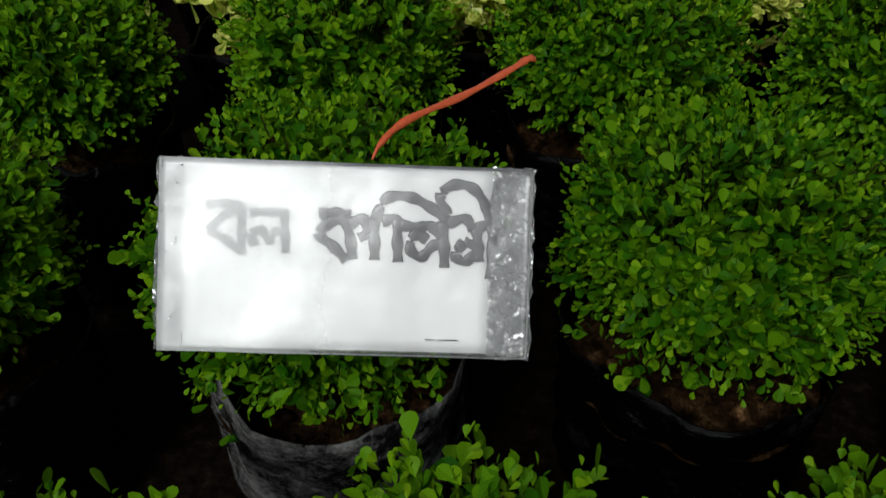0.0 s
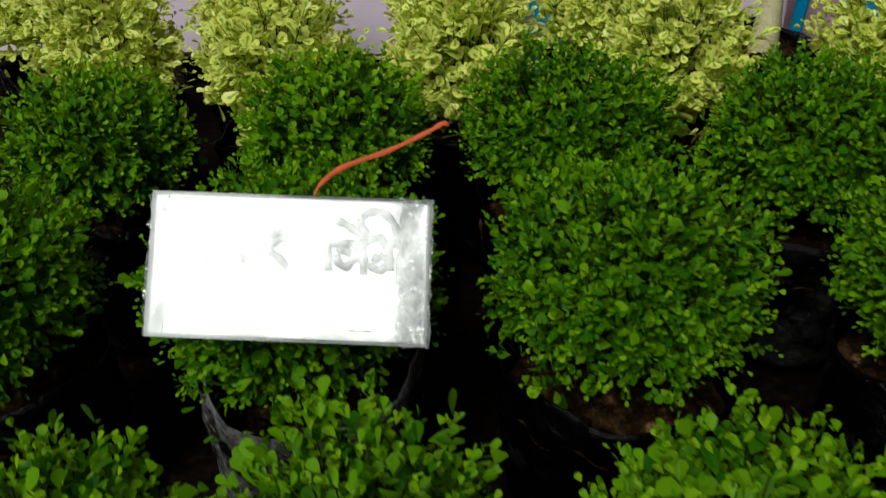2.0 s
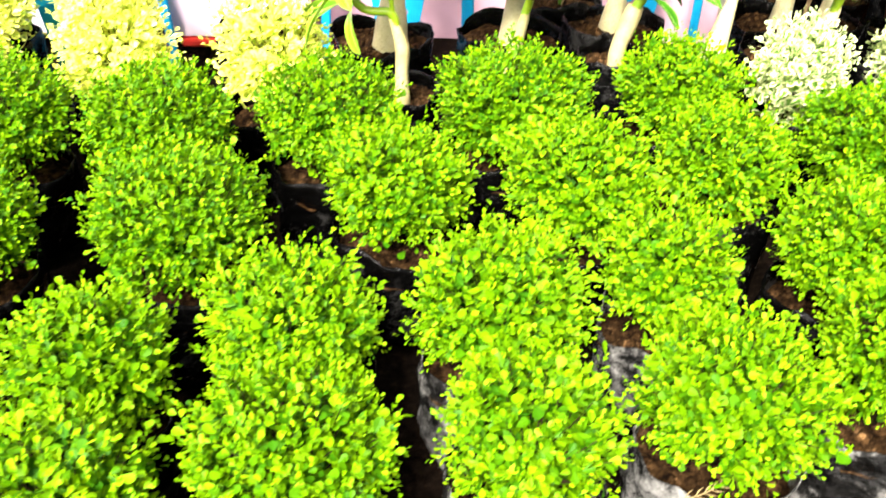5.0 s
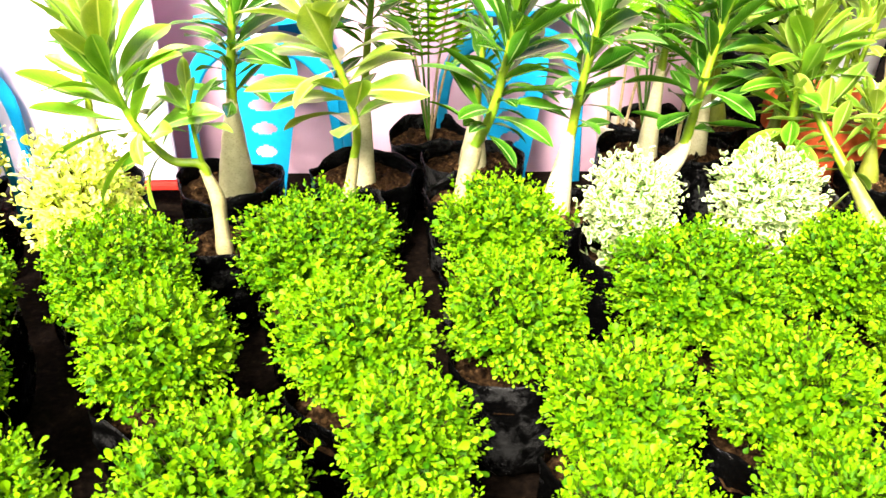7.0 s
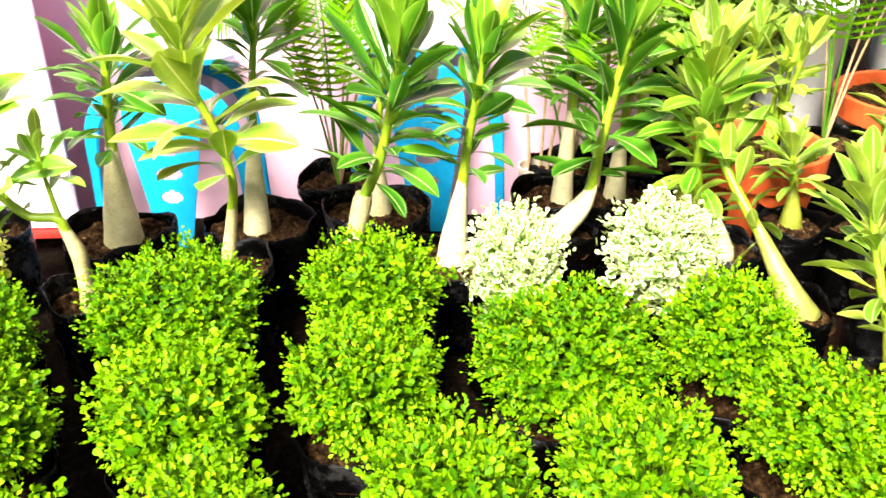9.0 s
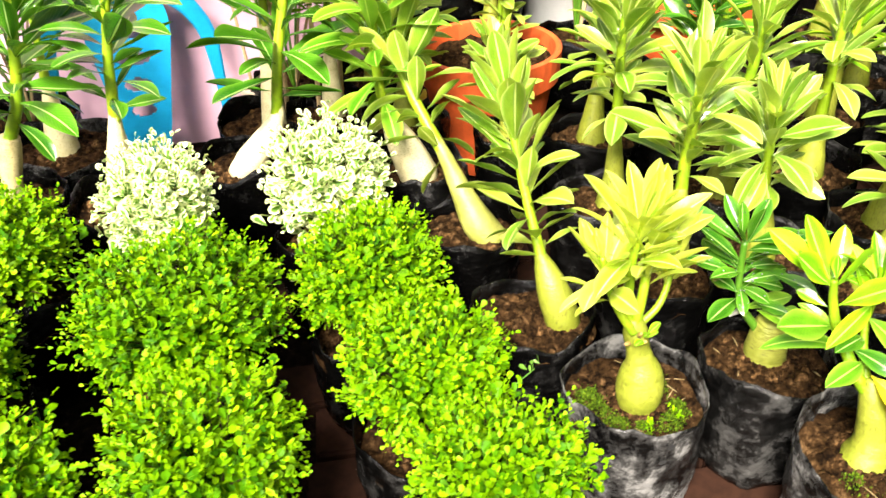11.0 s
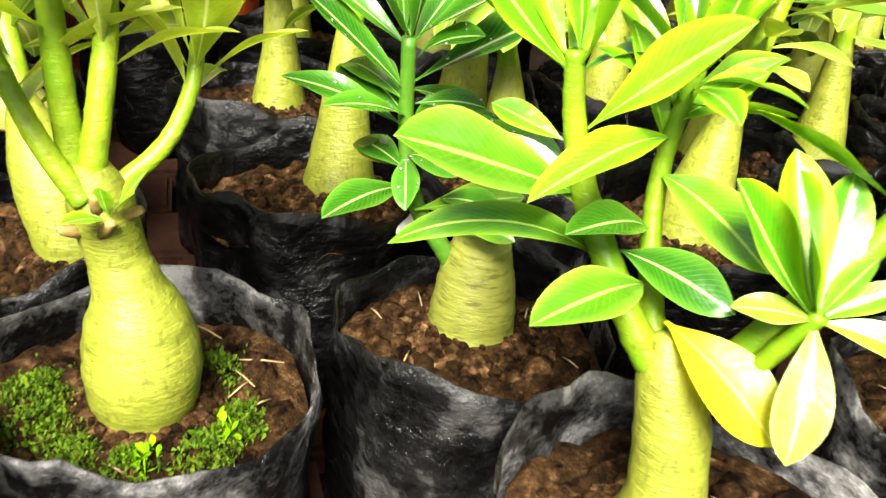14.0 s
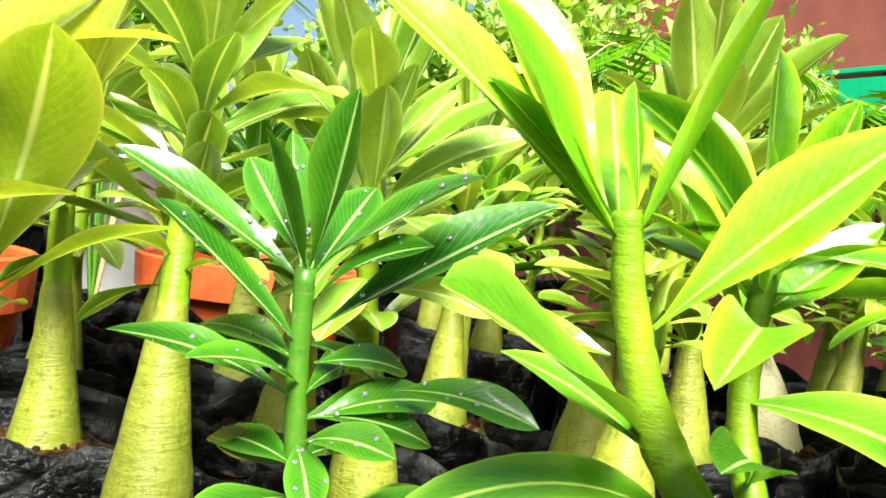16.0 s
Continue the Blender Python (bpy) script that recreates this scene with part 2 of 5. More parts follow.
def plain(name, colour, rough=0.4, grain=0.12, scale=35.0, metal=0.0):
    m, n, l, p = shader(name)
    k = noise_tex(n, l, scale, 6.0, 0.65, coords(n))
    lo = tuple(v * (1 - grain * 2.5) for v in colour)
    c = ramp(n, l, k, [(0.3, lo), (0.6, colour)])
    l.new(c, p.inputs["Base Color"])
    p.inputs["Roughness"].default_value, p.inputs["Metallic"].default_value = rough, metal
    bumped(n, l, p, k, 0.15, 0.002)
    return m


M_CARD = plain("white_card", (0.93, 0.93, 0.92), 0.5, 0.01)
M_INK = plain("marker_ink", (0.02, 0.017, 0.018), 0.3, 0.1)
M_RIBBON = plain("orange_ribbon", (0.72, 0.13, 0.045), 0.4, 0.12, 300.0)
M_STEEL = plain("staple_wire", (0.6, 0.6, 0.6), 0.3, 0.05, 35.0, 1.0)
M_CHAIR = plain("blue_plastic", (0.002, 0.27, 0.52), 0.3, 0.06)
M_TERRA = plain("terracotta_plastic", (0.52, 0.085, 0.02), 0.45, 0.12)
M_WALL = plain("pink_plaster", (0.66, 0.4, 0.5), 0.8, 0.05, 6.0)
M_BOARD = plain("lilac_white_board", (0.74, 0.6, 0.72), 0.5, 0.02, 4.0)
M_REDEDGE = plain("red_edge_paint", (0.6, 0.03, 0.02), 0.5)
M_GREENSHEET = plain("green_plastic_sheet", (0.01, 0.32, 0.14), 0.35, 0.08)
M_BROWNWALL = plain("red_brown_paint", (0.2, 0.045, 0.03), 0.7, 0.12, 8.0)
# brick red taken far down, with the shade of the gaps in it
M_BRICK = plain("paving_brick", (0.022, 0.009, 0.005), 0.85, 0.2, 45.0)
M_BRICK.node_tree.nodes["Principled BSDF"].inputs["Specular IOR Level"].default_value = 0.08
M_PAPER = plain("white_paper", (0.8, 0.8, 0.79), 0.6, 0.03)
M_PETAL = plain("white_petal", (0.82, 0.8, 0.74), 0.5, 0.05, 200.0)
M_BLOOM = plain("crimson_petal", (0.55, 0.01, 0.06), 0.45, 0.1, 200.0)
M_DRY = plain("dry_reed", (0.42, 0.3, 0.15), 0.8, 0.2, 90.0)


def make_sleeve(name, haze, rough=0.36, painted_glare=False, creases=24.0, depth=0.006):
    m, n, l, p = shader(name)
    o = coords(n)
    tr = n.new("ShaderNodeBsdfTransparent")
    gl = n.new("ShaderNodeBsdfGlossy")
    gl.inputs["Roughness"].default_value = rough
    fr = n.new("ShaderNodeFresnel")
    fr.inputs[0].default_value = 2.2
    b = n.new("ShaderNodeBump")
    b.inputs["Strength"].default_value, b.inputs["Distance"].default_value = 0.35, depth
    l.new(noise_tex(n, l, creases, 2.0, 0.5, o), b.inputs["Height"])
    l.new(b.outputs[0], gl.inputs["Normal"])
    l.new(b.outputs[0], fr.inputs["Normal"])
    mx = n.new("ShaderNodeMixShader")
    l.new(fr.outputs[0], mx.inputs[0])
    l.new(tr.outputs[0], mx.inputs[1])
    l.new(gl.outputs[0], mx.inputs[2])
    dv = n.new("ShaderNodeBsdfTranslucent")
    df = n.new("ShaderNodeBsdfDiffuse")
    df.inputs[0].default_value = dv.inputs[0].default_value = (0.97, 0.97, 0.97, 1)
    hz = n.new("ShaderNodeMixShader")
    l.new(df.outputs[0], hz.inputs[1])
    l.new(dv.outputs[0], hz.inputs[2])
    out = n.new("ShaderNodeMixShader")
    out.inputs[0].default_value = haze
    # glare on the film is painted in as white, strongest towards the left edge
    if painted_glare:
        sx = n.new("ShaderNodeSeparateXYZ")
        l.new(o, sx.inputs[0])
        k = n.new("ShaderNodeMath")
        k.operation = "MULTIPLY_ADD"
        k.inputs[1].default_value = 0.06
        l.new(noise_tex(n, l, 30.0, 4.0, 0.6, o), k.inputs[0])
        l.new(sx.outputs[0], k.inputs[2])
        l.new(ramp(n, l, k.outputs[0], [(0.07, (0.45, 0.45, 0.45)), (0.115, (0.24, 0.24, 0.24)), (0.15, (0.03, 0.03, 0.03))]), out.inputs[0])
    l.new(mx.outputs[0], out.inputs[1])
    l.new(hz.outputs[0], out.inputs[2])
    l.new(out.outputs[0], n["Material Output"].inputs[0])
    return m


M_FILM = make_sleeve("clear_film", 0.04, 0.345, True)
M_CRUMPLED = make_sleeve("crumpled_film", 0.1, 0.13, False, 90.0, 0.03)


# ---- mesh helpers ----
def link(name, me, mats, parent=None, label=""):
    ob = new(name, me)
    for m in (mats if isinstance(mats, (list, tuple)) else [mats]):
        if m.name not in me.materials:
            me.materials.append(m)
    if parent is not None:
        ob.parent = parent
    if label:
        ob["label"] = label
    return ob


def mesh_of(name, verts, faces, smooth=True):
    me = bpy.data.meshes.new(name)
    me.from_pydata([tuple(v) for v in verts], [], faces)
    if smooth:
        me.shade_smooth()
    me.update()
    return me


def bm_mesh(name, bm, smooth=False):
    me = bpy.data.meshes.new(name)
    bm.to_mesh(me)
    bm.free()
    if smooth:
        me.shade_smooth()
    return me


def part(name, bm, material, parent, label=""):
    return link(name, bm_mesh(name, bm), material, parent, label)


def curve_points(pts, steps=6):
    """A smooth line through the points (Catmull-Rom)."""
    p = [Vector(v) for v in pts]
    p = [p[0] * 2 - p[1]] + p + [p[-1] * 2 - p[-2]]
    out = []
    for i in range(1, len(p) - 2):
        for k in range(steps):
            t = k / steps
            out.append(0.5 * (2 * p[i] + (p[i + 1] - p[i - 1]) * t + (2 * p[i - 1] - 5 * p[i] + 4 * p[i + 1] - p[i + 2]) * t * t
                              + (3 * p[i] - p[i - 1] - 3 * p[i + 1] + p[i + 2]) * t ** 3))
    out.append(p[-2])
    return out


def frame_of(d):
    d = d.normalized()
    side = d.cross(Vector((0.31, 0.95, 0.05)) if abs(d.y) < 0.9 else Vector((1, 0, 0))).normalized()
    return side, d.cross(side).normalized()


def tube(name, pts, radii, sides=10, knobs=0.0, rng=None):
    """A tapered tube along points, closed at both ends."""
    verts, faces = [], []
    n = len(pts)
    for i, c in enumerate(pts):
        d = pts[min(i + 1, n - 1)] - pts[max(i - 1, 0)]
        a, b = frame_of(d)
        r = radii[i]
        for k in range(sides):
            q = r * (1 + (knobs * rng.uniform(-1, 1) if rng else 0))
            verts.append(c + a * math.cos(k * math.tau / sides) * q + b * math.sin(k * math.tau / sides) * q)
    for i in range(n - 1):
        for k in range(sides):
            j = (k + 1) % sides
            faces.append((i * sides + k, i * sides + j, (i + 1) * sides + j, (i + 1) * sides + k))
    faces.append(tuple(range(sides))[::-1])
    faces.append(tuple((n - 1) * sides + k for k in range(sides)))
    return mesh_of(name, verts, faces)


def box(bm, centre, size, m=Matrix()):
    bmesh.ops.create_cube(bm, size=1.0, matrix=m @ Matrix.Translation(centre) @ Matrix.Diagonal((*size, 1)))


def rounded_box(centre, size, edge=0.004, segs=2):
    bm = bmesh.new()
    box(bm, centre, size)
    bmesh.ops.bevel(bm, geom=bm.edges[:], offset=edge, segments=segs, affect="EDGES")
    return bm


# ---- ground, wall, board ----
bm = bmesh.new()
bmesh.ops.create_grid(bm, x_segments=60, y_segments=60, size=40)
for v in bm.verts:
    v.co.z = -0.035 + 0.012 * noise.noise(v.co * 0.9)
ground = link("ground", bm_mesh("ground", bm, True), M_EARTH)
tagged(ground, "bare earth under the nursery bags, coloured dark for shade", "ground", kind="structure")

bm = rounded_box((-0.9, 2.06, 1.05), (6.4, 0.1, 2.2), 0.005)
wall = link("wall_north", bm_mesh("wall_north", bm), M_WALL)
tagged(wall, "plain pale pink plastered wall behind the plants", "wall", kind="structure")

board = new("display_board")
tagged(board, "lilac-white board with a red lower edge, against the wall", "board")
part("panel", rounded_box((-0.72, 1.78, 0.605), (2.86, 0.02, 1.09), 0.004), M_BOARD, board)
part("edge_strip", rounded_box((0.53, 1.775, 0.045), (0.36, 0.035, 0.022), 0.004), M_REDEDGE, board, "red painted edge strip")
for x in (-1.9, -0.72, 0.45):
    part("foot", rounded_box((x, 1.80, 0.045), (0.05, 0.03, 0.16), 0.004), M_TWIG, board)

# ---- grow bags ----
BAG_CACHE = {}


def bag_mesh(variant, r, h, thick=0.0015):
    """A crumpled plastic sleeve, open above, with folds and an uneven rim."""
    key = (variant, round(r, 3), round(h, 3))
    if key in BAG_CACHE:
        return BAG_CACHE[key]
    sides, rows = 56, 16
    rng = random.Random(variant * 17 + int(r * 1000))
    ph = [rng.uniform(0, 6.28) for _ in range(5)]
    seed = Vector((variant * 3.1, r * 40, 1.7))
    verts, faces = [], []

    def radius(a, u):
        fold = 0.02 * math.sin(3 * a + ph[0]) + 0.018 * math.sin(5 * a + ph[1] + u) + 0.012 * math.sin(9 * a + ph[2] - 2 * u)
        crumple = 0.075 * noise.noise(Vector((math.cos(a) * 2.2, math.sin(a) * 2.2, u * 3)) + seed) + 0.045 * noise.noise(Vector((math.cos(a) * 6, math.sin(a) * 6, u * 9)) + seed)
        return r * (0.9 + 0.1 * u ** 0.5 + fold + crumple)

    for shell in (0, 1):
        for i in range(rows + 1):
            u = i / rows
            for k in range(sides):
                a = k * math.tau / sides
                q = radius(a, u) - (thick if shell else 0)
                rim = 0.011 * math.sin(2 * a + ph[3]) + 0.017 * noise.noise(Vector((math.cos(a) * 2, math.sin(a) * 2, 5)) + seed)
                verts.append((math.cos(a) * q, math.sin(a) * q, u * h + (rim * u ** 3)))
    off = (rows + 1) * sides
    for i in range(rows):
        for k in range(sides):
            j = (k + 1) % sides
            f = (i * sides + k, i * sides + j, (i + 1) * sides + j, (i + 1) * sides + k)
            faces.append(f)
            faces.append(tuple(off + v for v in f[::-1]))
    for k in range(sides):
        j = (k + 1) % sides
        faces.append((rows * sides + k, rows * sides + j, off + rows * sides + j, off + rows * sides + k))
    faces.append(tuple(range(sides))[::-1])
    BAG_CACHE[key] = mesh_of("grow_bag", verts, faces)
    return BAG_CACHE[key]


SOIL_CACHE = {}


def soil_mesh(variant, r):
    """Lumpy soil with loose clods and crumbs on it."""
    key = (variant, round(r, 3))
    if key not in SOIL_CACHE:
        rng = random.Random(variant * 13 + 1)
        rings, sides = 22, 60

        def height(x, y):
            q = math.hypot(x, y) / r
            return 0.014 * noise.noise(Vector((x * 26 + variant * 5, y * 26, 2))) + 0.005 * noise.noise(Vector((x * 75 + variant, y * 75, 7))) + 0.003 * noise.noise(Vector((x * 190, y * 190, 4))) - 0.006 * q * q

        verts, faces = [(0, 0, height(0, 0))], []
        for i in range(1, rings + 1):
            q = r * i / rings
            for k in range(sides):
                a = k * math.tau / sides
                x, y = math.cos(a) * q, math.sin(a) * q
                verts.append((x, y, height(x, y)))
        for k in range(sides):
            faces.append((0, 1 + k, 1 + (k + 1) % sides))
        for i in range(rings - 1):
            for k in range(sides):
                j = (k + 1) % sides
                faces.append((1 + i * sides + k, 1 + (i + 1) * sides + k, 1 + (i + 1) * sides + j, 1 + i * sides + j))
        for c in range(240):
            a, q = rng.uniform(0, 6.28), r * math.sqrt(rng.random()) * 0.86
            x, y = math.cos(a) * q, math.sin(a) * q
            s = 0.002 + 0.0095 * rng.random() ** 3
            o, z = len(verts), height(x, y) + s * 0.3
            t0 = rng.uniform(0, 6.28)
            verts += [(x, y, z + s * rng.uniform(0.5, 0.9))]
            for lev, rad in ((0.25, 0.9), (-0.5, 1.0)):
                for k in range(5):
                    e = s * rad * rng.uniform(0.75, 1.3)
                    verts.append((x + math.cos(t0 + k * 1.2566) * e, y + math.sin(t0 + k * 1.2566) * e, z + s * (lev + rng.uniform(-0.15, 0.15))))
            for k in range(5):
                m = (k + 1) % 5
                faces += [(o, o + 1 + k, o + 1 + m), (o + 1 + k, o + 6 + k, o + 6 + m, o + 1 + m)]
        SOIL_CACHE[key] = mesh_of("soil", verts, faces)
    return SOIL_CACHE[key]


def add_bag(parent, dx, dy, r, h=0.2, depth=0.032, variant=0, turn=0.0, dusty_sheen=False, worn=None):
    b = link("grow_bag", bag_mesh(variant % 7 + (100 if dusty_sheen else 0), r, h), M_DUSTY_SHEEN if dusty_sheen else worn or M_PLASTIC, parent)
    b.matrix_basis = pose(dx, dy, 0, 0, 0, turn)
    s = link("soil", soil_mesh(variant % 5, r * 0.965), M_SOIL, parent)
    s.matrix_basis = pose(dx, dy, h - depth, 0, 0, turn)


# ---- shrubs ----
def leaf_fans(rng, at, way, up, length, width, cup=0.12):
    """Arrays of rounded blades: nine points and eight triangles each."""
    n = len(at)
    side = np.cross(up, way)
    side /= np.linalg.norm(side, axis=1, keepdims=True) + 1e-9
    nrm = np.cross(way, side)
    shape = np.array([(0, 0, 0), (0.38, 0.3, 0.6), (0.68, 0.47, 1), (0.93, 0.33, 0.8), (1.03, 0.0, 0.3), (0.93, -0.33, 0.8), (0.68, -0.47, 1), (0.38, -0.3, 0.6), (0.62, 0, 0)])
    v = at[:, None] + way[:, None] * (shape[:, 0] * length[:, None])[..., None] + side[:, None] * (shape[:, 1] * width[:, None])[..., None] \
        + nrm[:, None] * (shape[:, 2] * cup * width[:, None])[..., None]
    fan = np.array([(8, k, (k + 1) % 8) for k in range(8)])
    f = (np.arange(n)[:, None, None] * 9 + fan).reshape(-1, 3)
    return v.reshape(-1, 3), f


def crown_mesh(name, seed, r, up, down, shoots, per, leaf, mats, lumps=0.14, upright=0.35, young=2):
    """A clipped crown: shoots on an uneven dome, each with small rounded leaves; the newest are the palest."""
    rng = np.random.default_rng(seed)
    i = np.arange(shoots) + 0.5
    zz = 1 - i / shoots * 1.66
    ang = i * 2.399963 + rng.uniform(-0.25, 0.25, shoots)
    d = np.stack([np.cos(ang) * np.sqrt(np.clip(1 - zz ** 2, 0, 1)), np.sin(ang) * np.sqrt(np.clip(1 - zz ** 2, 0, 1)), zz], 1)
    bump = np.array([noise.noise(Vector(q) * 1.9 + Vector((seed, 0, 0))) * lumps + noise.noise(Vector(q) * 5 + Vector((0, seed, 0))) * lumps * 1.1 + noise.noise(Vector(q) * 9 + Vector((seed, seed, 0))) * lumps * 0.9 for q in d])
    # a squarish dome: wide shoulders, flat foot
    hor = np.sqrt(d[:, 0] ** 2 + d[:, 1] ** 2)
    fat = 1 / (hor ** 2.6 + np.abs(d[:, 2]) ** 2.6) ** (1 / 2.6)
    rad = 0.95 * fat * (1 + bump) * rng.uniform(0.86, 1.06, shoots)
    stray = rng.random(shoots) < 0.03
    rad[stray] *= rng.uniform(1.03, 1.14, stray.sum())
    scale = np.where(d[:, 2:3] > 0, np.array([[r, r, up]]), np.array([[r, r, down]]))
    tip = d * scale * rad[:, None]
    out = d / np.array([r, r, up]) * r
    out /= np.linalg.norm(out, axis=1, keepdims=True)
    go = out + np.array([0, 0, upright]) + rng.normal(0, 0.28, (shoots, 3))
    go /= np.linalg.norm(go, axis=1, keepdims=True)
    A, W, U, L, Y = [], [], [], [], []
    inner = max(1, per // 4)
    for k in range(per + inner):
        deep = k >= per
        u = (k / (per - 1)) if not deep else rng.uniform(1.4, 2.6)
        at = tip - go * (leaf * (2.9 if deep else 2.6) * u)
        spin = rng.uniform(0, math.tau, shoots) + k * 2.4
        a = np.cross(go, np.array([0.3, 0.9, 0.2]))
        a /= np.linalg.norm(a, axis=1, keepdims=True)
        b = np.cross(go, a)
        rd = a * np.cos(spin)[:, None] + b * np.sin(spin)[:, None]
        open_ = np.clip(0.45 + 0.65 * u + rng.normal(0, 0.25, shoots), 0.2, 1.6)
        way = go * np.cos(open_)[:, None] + rd * np.sin(open_)[:, None]
        upv = go * np.sin(open_)[:, None] - rd * np.cos(open_)[:, None] + rng.normal(0, 0.25, (shoots, 3)) + np.array([0, 0, 0.4])
        A.append(at + rd * leaf * 0.12)
        W.append(way)
        U.append(upv)
        L.append(leaf * rng.uniform(0.6, 1.15, shoots) * (0.44 + 0.7 * min(u, 1.0)))
        Y.append((rng.random(shoots) < (0.95 if k < young else 0.12)) & (not deep))
    A, W, U, L, Y = np.concatenate(A), np.concatenate(W), np.concatenate(U), np.concatenate(L), np.concatenate(Y)
    v, f = leaf_fans(rng, A, W, U, L, L * rng.uniform(0.68, 0.92, len(L)))
    nl = len(f)
    # twigs from the middle out to the shoots
    tv, tf = [], []
    for q in range(0, shoots, 3):
        p0, p1 = np.array([0, 0, -down * 0.7]) + rng.normal(0, 0.008, 3), tip[q] - go[q] * leaf
        s = np.cross(p1 - p0, [0.2, 0.3, 0.9])
        s = s / (np.linalg.norm(s) + 1e-9)
        t2 = np.cross(p1 - p0, s)
        t2 = t2 / (np.linalg.norm(t2) + 1e-9)
        o = len(v) + len(tv)
        for p, w in ((p0, 0.0016), (p1, 0.0006)):
            tv += [p + s * w, p - s * w * 0.5 + t2 * w * 0.87, p - s * w * 0.5 - t2 * w * 0.87]
        tf += [(o, o + 1, o + 4, o + 3), (o + 1, o + 2, o + 5, o + 4), (o + 2, o, o + 3, o + 5)]
    me = bpy.data.meshes.new(name)
    me.from_pydata(np.concatenate([v, np.array(tv)]).tolist(), [], f.tolist() + tf)
    for m in mats:
        me.materials.append(m)
    idx = np.concatenate([np.repeat(Y.astype(int), 8), np.full(len(tf), len(mats) - 1)])
    me.polygons.foreach_set("material_index", idx.astype(np.int32))
    at = me.attributes.new("margin", "FLOAT", "POINT")
    vals = np.concatenate([np.tile(np.array([0.2, 1, 1, 1, 1, 1, 1, 1, 0.0]), len(L)), np.zeros(len(tv))])
    at.data.foreach_set("value", vals.astype(np.float32))
    me.update()
    SHOOTS[me.name] = [(Vector(a), Vector(g), leaf) for a, g in zip(tip, go)]
    return me


def single_leaf(name, material, cup):
    z = np.zeros((1, 3))
    v, f = leaf_fans(None, z, np.array([[1.0, 0, 0]]), np.array([[0, 0, 1.0]]), np.array([1.0]), np.array([0.8]), cup)
    me = mesh_of(name, v.tolist(), f.tolist())
    me.materials.append(material)
    return me


def shoot_leaves(crown_ob, me, rng, count):
    """The newest blades of the uppermost shoots, one by one."""
    shoots = [s for s in SHOOTS[me.name] if s[0].z > 0]
    for tip, go, leaf in rng.sample(shoots, min(count, len(shoots))):
        a, q = frame_of(go)
        t = rng.uniform(0, 6.28)
        rad = a * math.cos(t) + q * math.sin(t)
        w = rng.uniform(0.35, 0.8)
        way, up = go * math.cos(w) + rad * math.sin(w), go * math.sin(w) - rad * math.cos(w)
        side = up.cross(way)
        s = leaf * (0.6 + 0.6 * rng.random() ** 2)
        ob = new("leaf", rng.choice(SINGLE))
        ob.parent = crown_ob
        ob.matrix_basis = Matrix(((way.x, side.x, up.x, tip.x), (way.y, side.y, up.y, tip.y), (way.z, side.z, up.z, tip.z), (0, 0, 0, 1))) @ Matrix.Diagonal((s, s, s, 1))


SHOOTS = {}
SINGLE = [single_leaf("leaf", m, c) for m in (M_YOUNG,) for c in (0.06, 0.1, 0.14, 0.18)]
CROWNS = {}
# green crowns: inner blades take the darker green, older growth and painted shade together
for size, r, leaf in (("small", 0.108, 0.016), ("medium", 0.128, 0.0152), ("large", 0.146, 0.0142)):
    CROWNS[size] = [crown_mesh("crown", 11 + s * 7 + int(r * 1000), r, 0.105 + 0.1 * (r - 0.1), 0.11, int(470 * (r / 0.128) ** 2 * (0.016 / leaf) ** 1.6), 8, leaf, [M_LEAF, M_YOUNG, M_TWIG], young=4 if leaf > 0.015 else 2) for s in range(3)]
GOLDS = [crown_mesh("crown", 90 + s, 0.118, 0.15, 0.12, 210, 8, 0.025, [M_GOLD, M_GOLD, M_TWIG], 0.16, 0.5) for s in range(3)]
CREAMS = [crown_mesh("crown", 70 + s, 0.098, 0.098, 0.085, 175, 8, 0.0245, [M_CREAM, M_CREAM, M_TWIG], 0.12, 0.5) for s in range(2)]


def shrub(name, label, x, y, r, crown, base_r, variant, z=0.285, group="", bag_r=0.0, high=1.0, singles=0, dusty_sheen=False):
    rng = random.Random(variant * 31 + 5)
    top = new(name)
    tagged(top, label, "potted shrub", group)
    top.matrix_basis = pose(x, y, 0)
    bag_r = bag_r or min(r * 0.88, 0.122)
    add_bag(top, 0, 0, bag_r, 0.195 + rng.uniform(-0.012, 0.012), 0.05, variant, rng.uniform(0, 360), dusty_sheen)
    pts = curve_points([(0, 0, 0.15), (rng.uniform(-0.006, 0.006), rng.uniform(-0.006, 0.006), 0.2), (0, 0, z - 0.02)], 4)
    link("trunk", tube("trunk", pts, [0.007 - 0.0002 * i for i in range(len(pts))], 7, 0.1, rng), M_TWIG, top)
    c = link("crown", crown, list(crown.materials), top)
    c["kind"] = "stuff"
    c.matrix_basis = pose(0, 0, z, rng.uniform(-5, 5), rng.uniform(-5, 5), rng.uniform(0, 360)) @ Matrix.Diagonal((r / base_r, r / base_r, high, 1))
    if singles:
        shoot_leaves(c, crown, rng, singles)
    return top


